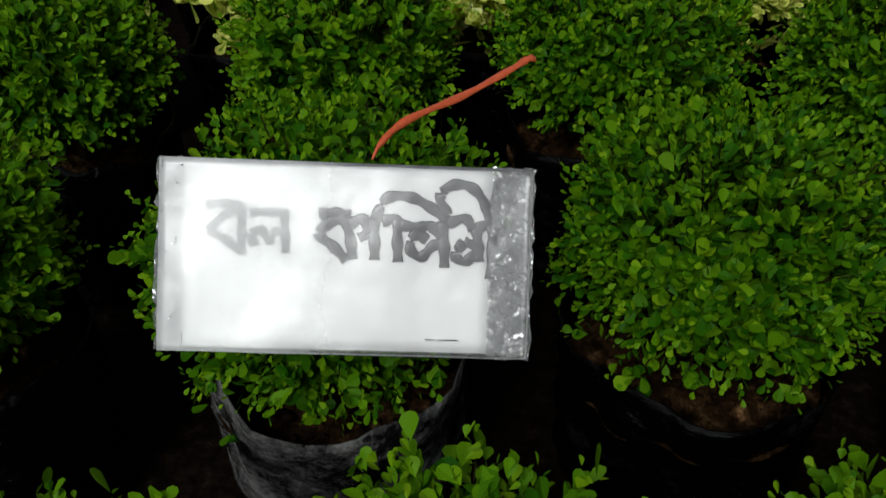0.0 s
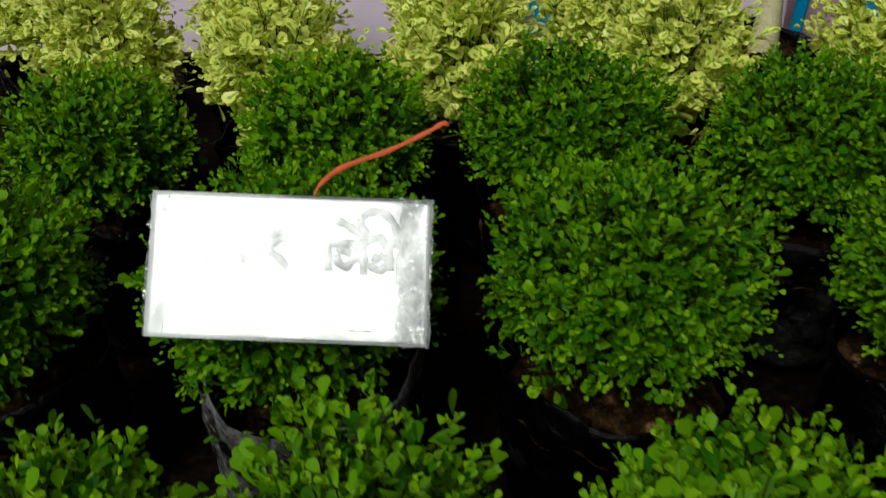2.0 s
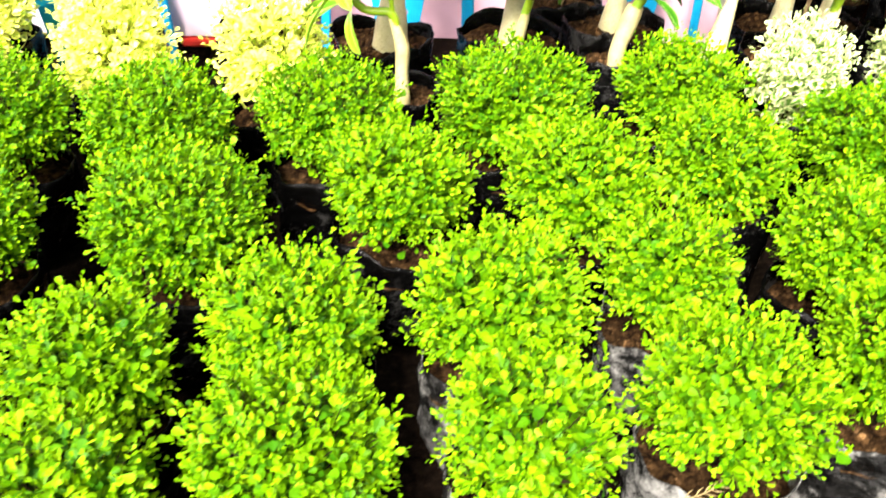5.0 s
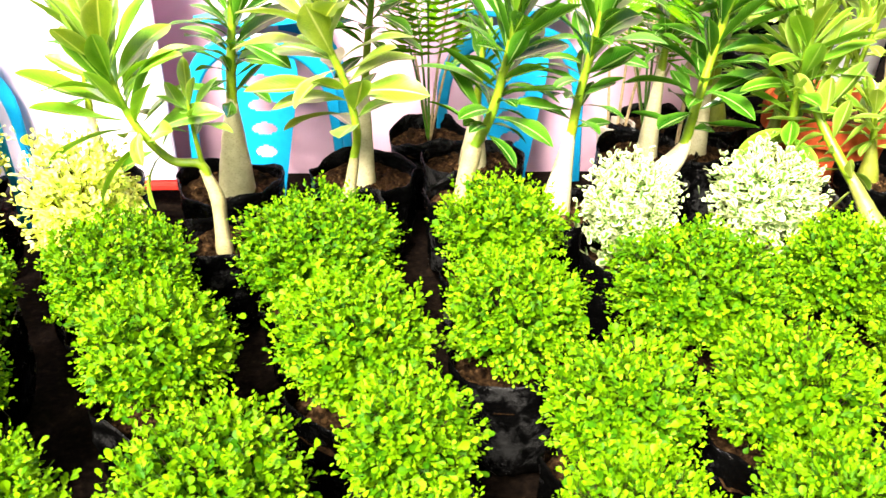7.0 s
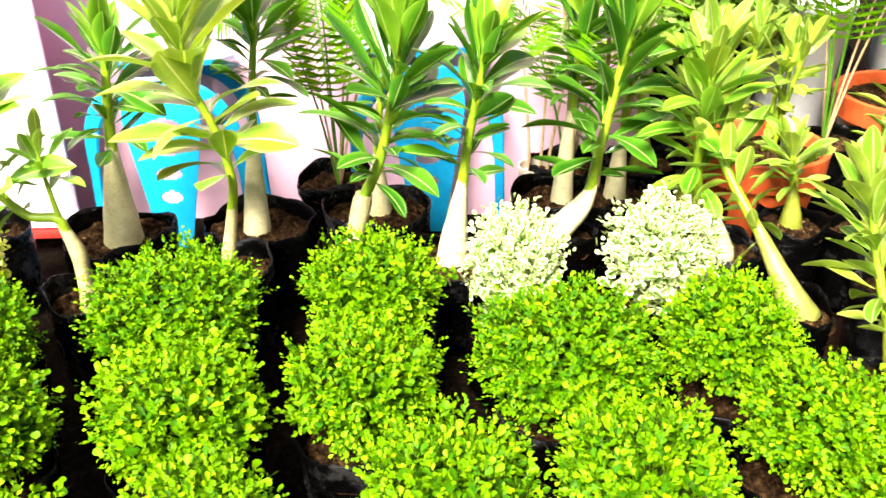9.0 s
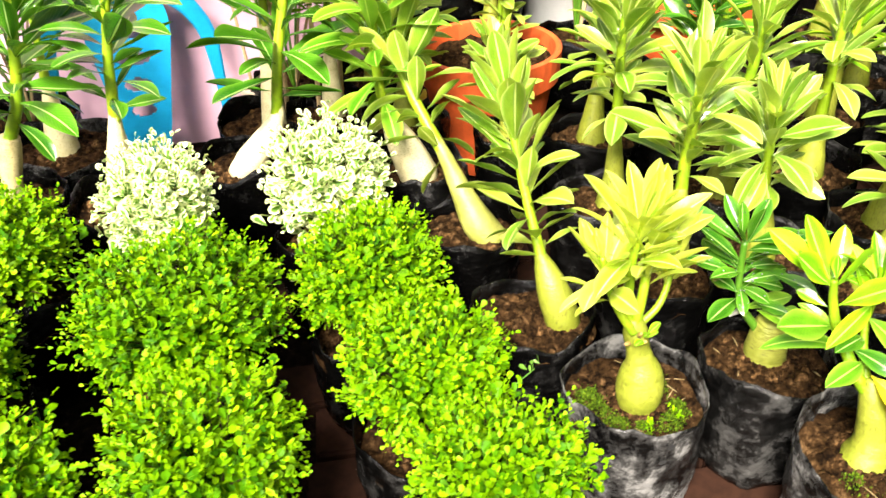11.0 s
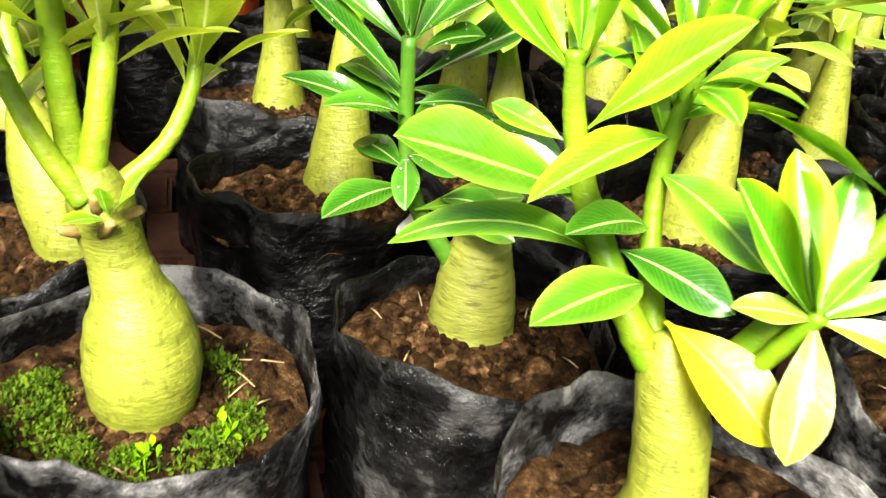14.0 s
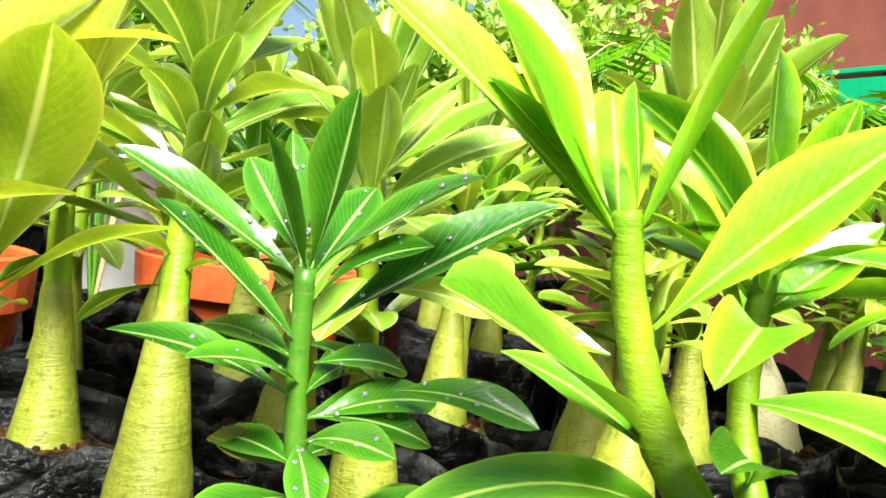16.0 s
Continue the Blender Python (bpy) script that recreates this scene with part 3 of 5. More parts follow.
BACK_ROW = [(-0.42, 0.83, 0.125), (-0.11, 0.88, 0.135), (0.2, 0.9, 0.145), (0.51, 0.87, 0.14), (0.83, 0.91, 0.14), (1.19, 0.98, 0.162), (1.545, 1.05, 0.135)]
THIRD_ROW = [(-0.41, 0.5, 0.13), (-0.08, 0.53, 0.148), (0.25, 0.56, 0.142), (0.6, 0.57, 0.142), (0.955, 0.665, 0.13), (1.27, 0.685, 0.135), (1.545, 0.755, 0.13), (1.88, 0.825, 0.16), (2.17, 0.875, 0.122)]
SECOND_ROW = [(-0.175, 0.17, 0.112), (0.042, 0.212, 0.112), (0.305, 0.225, 0.116), (0.55, 0.255, 0.112), (0.81, 0.305, 0.125), (1.1, 0.36, 0.132), (1.36, 0.435, 0.105), (1.67, 0.5, 0.122), (1.94, 0.53, 0.13), (2.225, 0.635, 0.118), (2.285, 0.43, 0.112)]
FRONT_ROW = [(-0.1, -0.04, 0.108), (0.1, -0.005, 0.106), (0.345, 0.015, 0.106), (0.58, 0.04, 0.115), (0.83, 0.09, 0.128), (1.11, 0.12, 0.115), (1.38, 0.18, 0.128), (1.64, 0.25, 0.115), (1.9, 0.28, 0.112)]
SIZES = {"small": 0.108, "medium": 0.128, "large": 0.146}
for i, (x, y, r) in enumerate(BACK_ROW + THIRD_ROW + SECOND_ROW + FRONT_ROW):
    size = "small" if r < 0.119 and x < 1.5 else "medium" if r < 0.137 else "large"
    # front bags are dusty; the sign shrub's bag has the grey as a painted highlight
    shrub("clipped_shrub", "clipped bright green small-leaved shrub in a black grow bag", x, y, r, CROWNS[size][i % 3], SIZES[size], i, 0.268 if y < 0.3 and x < 0.7 else 0.285, "clipped shrubs in rows", high=0.88 if x > 2.2 else 1.0, singles=0 if y > 0.7 else 50 if r > 0.137 else 90, dusty_sheen=y < 0.5 and x > 0.9 or (x, y) == (-0.08, 0.53))
for i, (x, y) in enumerate([(-0.54, 1.15), (-0.24, 1.09), (0.05, 1.11), (0.37, 1.13), (0.69, 1.14), (-0.36, 1.4), (0.0, 1.42), (0.28, 1.44), (-0.75, 1.35)]):
    shrub("golden_shrub", "yellow-green variegated shrub in a black grow bag", x, y, 0.122 + 0.006 * (i % 3), GOLDS[i % 3], 0.118, 50 + i, 0.315, "golden shrubs in rows")
for i, (x, y, r) in enumerate([(1.82, 1.11, 0.106), (2.115, 1.14, 0.12)]):
    shrub("variegated_shrub", "round cream-white variegated shrub in a black grow bag", x, y, r, CREAMS[i], 0.098, 60 + i, 0.315, "cream variegated shrubs", high=1.14)


# ---- desert roses ----
def blade_mesh(name, length, width, droop, fold, twist=0.0):
    """A long blade, widest past the middle, with a folded midrib and a downward bow."""
    rows, cols = 16, 6
    verts, faces, uvs = [], [], []
    for i in range(rows + 1):
        u = i / rows
        w = width * 0.5 * math.sin(math.pi * u ** 1.5) ** 0.74
        w = max(w, width * 0.035 * (1 - u) + (0.0008 if u == 1 else 0))
        a = droop * u
        x = length * (math.sin(a) / droop if abs(droop) > 1e-4 else u)
        z = -length * ((1 - math.cos(a)) / droop if abs(droop) > 1e-4 else 0)
        for k in range(cols + 1):
            s = k / cols * 2 - 1
            lift = abs(s) ** 1.4 * w * fold + 0.09 * w * s * s * math.sin(u * 9 + s * 1.5 + droop * 7) + 0.02 * math.sin(u * 5 + droop * 9) * width
            tw = twist * u
            verts.append((x, s * w * math.cos(tw), z + lift + s * w * math.sin(tw)))
            uvs.append((k / cols, u))
    for i in range(rows):
        for k in range(cols):
            o = i * (cols + 1) + k
            faces.append((o, o + 1, o + cols + 2, o + cols + 1))
    me = mesh_of(name, verts, faces)
    layer = me.uv_layers.new(name="UVMap")
    for lp in me.loops:
        layer.data[lp.index].uv = uvs[lp.vertex_index]
    return me


BLADES = {}
BOWS = (0.25, 0.6, -0.22, 0.9, 1.7)
for mat in (M_DARK, M_MID, M_LIME, M_OLD, M_BUTTER, M_MEADOW, M_OLIVE):
    BLADES[mat.name] = []
    for j, (w, dr, fo, tw) in enumerate([(0.35, 0.25, 0.34, 0.1), (0.36, 0.6, 0.28, 0.3), (0.33, -0.22, 0.42, -0.25), (0.37, 0.9, 0.22, 0.2), (0.32, 1.7, 0.2, 0.1)]):
        me = blade_mesh("leaf", 1.0, w, dr, fo, tw)
        me.materials.append(mat)
        BLADES[mat.name].append(me)


def put_leaf(parent, at, way, up, length, me):
    way = way.normalized()
    side = up.cross(way).normalized()
    nrm = way.cross(side)
    ob = new("leaf", me)
    ob.parent = parent
    ob.matrix_basis = Matrix((( *[way.x, side.x, nrm.x], at.x), (*[way.y, side.y, nrm.y], at.y), (*[way.z, side.z, nrm.z], at.z), (0, 0, 0, 1))) @ Matrix.Diagonal((length, length, length, 1))
    return ob


def leaves_on(stem, pts, rng, count, length, mat, start=0.35, spread=(82, 20), pale=None, radius=0.005, wide=1.0):
    """Blades in a spiral up a branch: the lowest stand out or hang, the topmost close up into a tuft."""
    spin = rng.uniform(0, 6.28)
    n = len(pts)
    count = round(count * 0.98)
    for i in range(count):
        u = i / max(1, count - 1)
        s = start + (1 - start) * u ** 0.8
        q = s * (n - 1)
        j = min(int(q), n - 2)
        at = pts[j].lerp(pts[j + 1], q - j)
        d = (pts[j + 1] - pts[j]).normalized()
        a, b = frame_of(d)
        spin += 2.399963 + rng.uniform(-0.25, 0.25)
        rad = a * math.cos(spin) + b * math.sin(spin)
        open_ = radians(spread[0] + (spread[1] - spread[0]) * u + rng.uniform(-19, 19))
        way = d * math.cos(open_) + rad * math.sin(open_)
        up = d * math.sin(open_) - rad * math.cos(open_) + rad.cross(d) * rng.uniform(-0.4, 0.4)
        size = length * 0.88 * (0.62 + 0.5 * math.sin(math.pi * (0.15 + 0.7 * u))) * rng.uniform(0.7, 1.15) * (0.8 if u > 0.92 else 1)
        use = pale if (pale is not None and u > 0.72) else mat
        lf = put_leaf(stem, at + rad * radius * 0.7, way, up, size, BLADES[use.name][rng.randrange(4) if u < 0.6 else rng.choice((0, 2))])
        lf.scale = (size, size * wide * rng.uniform(0.8, 1.02), size)


def set_leaf(stem, base, tip, mat, kind=0, wide=1.0, face=(0, 0, 0)):
    """One blade from its foot to its tip; the upper side faces the sky or the stem."""
    base, tip = Vector(base), Vector(tip)
    bow = BOWS[kind]
    run, drop = math.sin(bow) / bow, (1 - math.cos(bow)) / bow
    way = (tip - base).normalized()
    hor = Vector((way.x, way.y, 0))
    flat = hor.length
    hor = hor.normalized() if flat > 1e-4 else Vector((0, 1, 0))
    up = Vector((0, 0, 1)) * flat - hor * way.z + Vector(face)
    side = up.cross(way).normalized()
    # the blade bends away from its upper side: start it steeper, so that its tip ends at the given place
    way = Matrix.Rotation(-math.atan2(drop, run), 3, side) @ way
    ob = put_leaf(stem, base, way, way.cross(side), (tip - base).length / math.hypot(run, drop), BLADES[mat.name][kind])
    ob.scale = (ob.scale[0], ob.scale[1] * wide, ob.scale[2])
    return ob


def crumb_ring(seed, r=0.03):
    """Loose crumbs heaped round a trunk's foot."""
    rng = random.Random(seed)
    verts, faces = [], []
    for _ in range(330):
        a, q, s = rng.uniform(0, 6.28), r * rng.uniform(0.92, 1.5), rng.uniform(0.0012, 0.004)
        x, y, z = math.cos(a) * q, math.sin(a) * q, 0.024 * (1.5 - q / r) + s * 0.2
        o = len(verts)
        verts.append((x, y, z + s * rng.uniform(0.5, 0.9)))
        for lev, rad in ((0.2, 0.95), (-1.2, 1.0)):
            for k in range(5):
                e = s * rad * rng.uniform(0.75, 1.3)
                verts.append((x + math.cos(a + k * 1.2566) * e, y + math.sin(a + k * 1.2566) * e, z + s * lev))
        for k in range(5):
            m = (k + 1) % 5
            faces += [(o, o + 1 + k, o + 1 + m), (o + 1 + k, o + 6 + k, o + 6 + m, o + 1 + m)]
    base = len(verts)
    for j, (q, z) in enumerate(((0.8, 0.0125), (1.0, 0.0115), (1.2, 0.008), (1.45, 0.002), (1.75, -0.006))):
        for k in range(40):
            a = k * math.tau / 40
            w = noise.noise(Vector((math.cos(a) * q * 3, math.sin(a) * q * 3, seed * 5)))
            verts.append((math.cos(a) * q * r, math.sin(a) * q * r, z + 0.0025 * w))
    for j in range(4):
        for k in range(40):
            m = (k + 1) % 40
            faces.append((base + j * 40 + k, base + (j + 1) * 40 + k, base + (j + 1) * 40 + m, base + j * 40 + m))
    return mesh_of("soil_mound", verts, faces, False)


CRUMBS = [crumb_ring(s) for s in range(3)]


def adenium(label, x, y, bag, caudex, branches, leaf, variant, mats=(M_CAUDEX, M_STEM, M_MID, None), group="desert roses in bags", bag_h=0.2, wide=0.95, spread=(82, 20)):
    """bag: offset and radius. caudex: line of (dx, dy, z, radius). branches: (line from the caudex, thick, thin, leaf count, start, length)."""
    rng = random.Random(variant * 101 + 3)
    top = new("desert_rose")
    tagged(top, label, "potted plant", group)
    top.matrix_basis = pose(x, y, 0)
    if bag:
        add_bag(top, bag[0], bag[1], bag[2], bag_h, 0.03, variant, rng.uniform(0, 360), False, M_WORN if variant in (1, 3, 4) else M_SCUFFED if variant in (2, 5, 7, 8) else None)
    cl = curve_points([c[:3] for c in caudex], 5)
    cr = [v.x for v in curve_points([(c[3], 0, i) for i, c in enumerate(caudex)], 5)]
    cr = [q * (1 + 0.012 * math.sin(i * 1.7) + rng.uniform(-0.01, 0.01)) for i, q in enumerate(cr)]
    link("caudex", tube("caudex", cl, cr, 24, 0.014, rng), mats[0], top)
    if bag:
        q = max(c[3] for c in caudex if c[2] < 0.2)
        c = link("soil_mound", CRUMBS[variant % 3], M_SOIL, top)
        c["kind"] = "stuff"
        c.matrix_basis = pose(caudex[0][0], caudex[0][1], bag_h - 0.032, 0, 0, variant * 40) @ Matrix.Diagonal((q / 0.03, q / 0.03, 1, 1))
    for line, thick, thin, count, start, length in branches:
        pts = curve_points(line, 12)
        rr = [(thick + (thin - thick) * (i / (len(pts) - 1)) ** 0.8) * (1 + 0.02 * math.sin(i * 1.9) + rng.uniform(-0.025, 0.025)) for i in range(len(pts))]
        st = link("stem", tube("stem", pts, rr, 12, 0.03, rng), mats[1], top)
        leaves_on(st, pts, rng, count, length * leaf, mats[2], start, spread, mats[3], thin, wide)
    return top


BUTTERY = (M_CAUDEX, M_STEM, M_BUTTER, M_BUTTER)
YELLOWISH = (M_CAUDEX, M_STEM, M_LIME, M_LIME)
CREAMY = (M_CREAM_BARK, M_STEM, M_MID, M_MID)
FRESH = (M_CAUDEX, M_STEM, M_MID, M_MID)
M_RINGED = bark("ringed_bark", (0.12, 0.14, 0.012), (0.25, 0.26, 0.045), (0.035, 0.032, 0.006), 22.0, 0.5, 0.003, 0.3, (0.5, 0.5, 2.4))
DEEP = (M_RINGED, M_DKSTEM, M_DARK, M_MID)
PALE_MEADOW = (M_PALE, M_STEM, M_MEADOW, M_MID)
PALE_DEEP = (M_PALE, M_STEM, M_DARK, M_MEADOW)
PALE_FRESH = (M_PALE, M_STEM, M_MID, M_MID)
T_LIME = "lime-leaved desert rose with a bottle-shaped trunk in a bag"
T_GREEN = "desert rose with fresh green leaves in a black grow bag"
T_DARK = "desert rose with glossy dark green leaves in a black grow bag"
T_PALE = "tall desert rose with a pale swollen trunk in a black bag"

rose_k = adenium(T_LIME, 2.53, 0.62, (0.0, 0.015, 0.104),
        [(0, 0, 0.15, 0.024), (0, 0, 0.176, 0.0285), (0, 0, 0.198, 0.033), (0, 0, 0.222, 0.033), (-0.002, 0, 0.246, 0.0275), (-0.005, 0.001, 0.263, 0.0198), (-0.01, 0.003, 0.285, 0.0165), (-0.016, 0.004, 0.314, 0.017), (-0.02, 0.004, 0.337, 0.009)],
        [([(-0.022, -0.006, 0.318), (-0.04, 0.0, 0.347), (-0.056, 0.01, 0.382), (-0.072, 0.008, 0.44)], 0.0065, 0.0045, 18, 0.5, 1.0),
         ([(-0.02, 0.0, 0.324), (-0.012, 0.006, 0.366), (-0.006, 0.016, 0.41), (-0.004, 0.022, 0.465)], 0.008, 0.0052, 24, 0.48, 1.05),
         ([(-0.026, 0.006, 0.324), (-0.03, 0.01, 0.38), (-0.03, 0.008, 0.44), (-0.024, 0.0, 0.495)], 0.008, 0.0052, 26, 0.46, 1.05),
         ([(-0.008, 0.01, 0.318), (0.018, 0.018, 0.34), (0.033, 0.03, 0.369), (0.038, 0.042, 0.404)], 0.0058, 0.004, 14, 0.6, 0.95)],
        0.1, 1, BUTTERY, spread=(58, 6), wide=0.88)
rose_n = adenium(T_DARK, 2.755, 0.685, (-0.005, -0.02, 0.1),
        [(0, 0, 0.15, 0.034), (0, 0, 0.175, 0.033), (0, 0, 0.205, 0.0295), (0.0, 0.002, 0.224, 0.0265), (0.001, 0.003, 0.239, 0.0225), (0.001, 0.003, 0.246, 0.019), (0.001, 0.003, 0.249, 0.01)],
        [([(-0.012, 0.004, 0.216), (-0.026, 0.008, 0.238), (-0.045, 0.014, 0.266), (-0.057, 0.016, 0.31), (-0.062, 0.016, 0.385)], 0.0078, 0.0046, 0, 0.5, 1.0)], 0.098, 2, DEEP)
stem_n = rose_n.children[-1]
TOP_LEAVES = [
    ((-0.063, 0.014, 0.352), (-0.127, 0.03, 0.408), 0, 0.85),
    ((-0.063, 0.016, 0.379), (-0.138, 0.062, 0.428), 0, 0.8),
    ((-0.063, 0.013, 0.329), (-0.138, 0.036, 0.352), 1, 0.9),
    ((-0.061, 0.014, 0.386), (-0.062, -0.018, 0.462), 2, 0.95),
    ((-0.058, 0.012, 0.386), (-0.016, -0.047, 0.433), 0, 0.85),
    ((-0.057, 0.01, 0.358), (0.03, -0.04, 0.426), 0, 0.75),
    ((-0.058, 0.012, 0.372), (-0.032, -0.04, 0.403), 1, 0.9),
    ((-0.061, 0.014, 0.386), (-0.074, 0.072, 0.432), 2, 1),
    ((-0.056, 0.008, 0.345), (-0.005, 0.014, 0.34), 1, 1.1),
    ((-0.062, 0.013, 0.344), (-0.088, 0.088, 0.345), 3, 1),
    ((-0.054, 0.006, 0.321), (0.008, 0.005, 0.328), 1, 1),
    ((-0.054, 0.006, 0.321), (0.002, -0.004, 0.309), 3, 1),
]
LOW_LEAVES = [
    ((-0.061, 0.015, 0.336), (-0.086, 0.091, 0.345), 1, 1.5),
    ((-0.059, 0.014, 0.352), (0.005, 0.04, 0.31), 3, 1.2),
    ((-0.058, 0.013, 0.318), (0.019, 0.026, 0.321), 1, 0.9),
    ((-0.02, 0.0, 0.335), (0.026, -0.05, 0.33), 1, 0.9),
    ((0.024, 0.02, 0.25), (0.051, 0.015, 0.243), 1, 1.3),
    ((-0.05, 0.005, 0.27), (0.035, 0.02, 0.271), 0, 0.9),
    ((-0.058, 0.012, 0.308), (-0.066, -0.03, 0.288), 1, 1.2),
    ((-0.058, 0.009, 0.298), (-0.082, 0.058, 0.299), 3, 1.3),
    ((-0.055, 0.018, 0.282), (-0.118, -0.028, 0.283), 1, 1.15),
    ((-0.034, 0.003, 0.28), (-0.002, -0.036, 0.288), 1, 1.2),
    ((-0.03, 0.0, 0.27), (0.006, -0.042, 0.27), 1, 1.2),
    ((-0.062, 0.014, 0.385), (-0.1, -0.02, 0.44), 2, 0.9),
    ((-0.06, 0.014, 0.38), (-0.01, 0.06, 0.425), 0, 0.9),
    ((-0.064, 0.016, 0.386), (-0.07, 0.03, 0.445), 2, 0.8),
    ((-0.06, 0.012, 0.335), (-0.118, -0.012, 0.35), 1, 1),
    ((-0.057, 0.012, 0.33), (-0.01, 0.05, 0.335), 3, 1),
    ((-0.058, 0.008, 0.31), (-0.04, -0.045, 0.318), 1, 1.1),
    ((-0.056, 0.012, 0.3), (-0.012, 0.045, 0.29), 3, 1.1),
]
for base, tip, kind, wide in TOP_LEAVES + LOW_LEAVES:
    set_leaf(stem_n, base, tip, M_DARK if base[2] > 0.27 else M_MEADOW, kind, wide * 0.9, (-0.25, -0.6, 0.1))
set_leaf(stem_n, (-0.052, 0.03, 0.292), (-0.088, 0.04, 0.304), M_OLIVE, 0, 1.5, (-0.25, -0.6, 0.1))
rose_l = adenium(T_LIME, 2.795, 0.47, (0.025, -0.005, 0.113),
        [(0, 0, 0.15, 0.03), (0, 0, 0.172, 0.034), (0.002, 0.002, 0.196, 0.0255), (0.001, 0.005, 0.218, 0.0205), (-0.003, 0.01, 0.255, 0.0195), (-0.009, 0.018, 0.285, 0.0155), (-0.012, 0.022, 0.302, 0.008)],
        [([(-0.006, 0.012, 0.27), (-0.026, 0.03, 0.3), (-0.046, 0.066, 0.352), (-0.056, 0.077, 0.391), (-0.061, 0.08, 0.424)], 0.0102, 0.0046, 3, 0.9, 1.0),
         ([(-0.014, 0.024, 0.29), (-0.012, 0.05, 0.322), (-0.008, 0.068, 0.358), (-0.004, 0.071, 0.395), (0.0, 0.07, 0.42)], 0.0066, 0.004, 12, 0.8, 0.95),
         ([(0.0, 0.01, 0.265), (0.022, 0.0, 0.31), (0.05, -0.01, 0.355), (0.09, -0.009, 0.41), (0.115, -0.006, 0.45)], 0.0085, 0.006, 26, 0.62, 1.15),
         ([(0.002, 0.008, 0.262), (0.016, -0.01, 0.3), (0.03, -0.024, 0.34)], 0.006, 0.0045, 0, 0.6, 1.0)], 0.08, 3, (M_CAUDEX, M_LSTEM, M_LIME, M_LIME), wide=1.0)
stem_a, stem_b, stem_d, stem_c = [c for c in rose_l.children if c.name.startswith("stem")]
for base, tip, kind, wide in [
        ((-0.061, 0.08, 0.412), (-0.141, 0.121, 0.484), 0, 0.85), ((-0.061, 0.08, 0.414), (-0.124, 0.074, 0.474), 2, 1.15), ((-0.059, 0.079, 0.414), (-0.055, 0.033, 0.5), 2, 0.9),
        ((-0.05, 0.072, 0.388), (-0.013, 0.017, 0.456), 0, 0.95), ((-0.056, 0.084, 0.377), (-0.085, 0.115, 0.385), 0, 1.1),
        ((-0.051, 0.072, 0.354), (-0.156, 0.033, 0.4), 0, 1.0), ((-0.043, 0.066, 0.345), (-0.088, 0.1, 0.375), 1, 0.8), ((-0.06, 0.082, 0.41), (-0.03, 0.13, 0.47), 0, 0.9), ((-0.062, 0.083, 0.418), (-0.095, 0.12, 0.5), 2, 0.8),
        ((-0.033, 0.047, 0.335), (-0.003, -0.01, 0.333), 1, 1.1), ((-0.026, 0.03, 0.326), (-0.104, -0.016, 0.338), 1, 0.85)]:
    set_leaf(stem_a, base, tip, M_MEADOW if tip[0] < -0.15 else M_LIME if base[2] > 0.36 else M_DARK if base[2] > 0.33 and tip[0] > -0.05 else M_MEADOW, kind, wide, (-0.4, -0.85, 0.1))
for base, tip, kind, wide in [
        ((-0.005, 0.072, 0.377), (-0.03, 0.09, 0.437), 0, 0.8), ((-0.002, 0.071, 0.395), (-0.021, 0.062, 0.453), 2, 0.8), ((-0.002, 0.071, 0.395), (0.031, 0.052, 0.431), 0, 0.8),
        ((-0.012, 0.06, 0.34), (-0.08, 0.016, 0.362), 1, 0.75), ((-0.006, 0.07, 0.385), (-0.108, -0.002, 0.387), 1, 0.5), ((-0.008, 0.07, 0.366), (0.006, -0.012, 0.355), 1, 0.9),
        ((-0.008, 0.073, 0.39), (0.025, 0.05, 0.425), 0, 1.0), ((-0.003, 0.072, 0.395), (-0.029, 0.113, 0.453), 0, 0.9)]:
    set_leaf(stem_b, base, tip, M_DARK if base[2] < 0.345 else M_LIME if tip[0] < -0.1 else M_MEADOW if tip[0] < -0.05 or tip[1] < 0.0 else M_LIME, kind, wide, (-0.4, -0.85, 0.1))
for tip, kind, wide in [((-0.004, -0.02, 0.408), 0, 1.15), ((-0.02, -0.006, 0.398), 2, 1.0), ((0.043, -0.03, 0.372), 0, 0.9), ((-0.01, -0.014, 0.34), 1, 1.1), ((0.01, -0.055, 0.283), 1, 1.05), ((0.066, -0.03, 0.356), 0, 0.9),
                        ((0.072, -0.05, 0.328), 1, 0.9), ((0.026, 0.02, 0.4), 2, 1.0), ((0.055, 0.012, 0.392), 0, 1.0), ((0.04, 0.03, 0.36), 0, 1.0)]:
    set_leaf(stem_c, (0.029, -0.023, 0.336), tip, M_LIME if tip[2] > 0.395 else M_MID if kind == 1 else M_MEADOW, kind, wide, (-0.3, -0.7, 0.2))
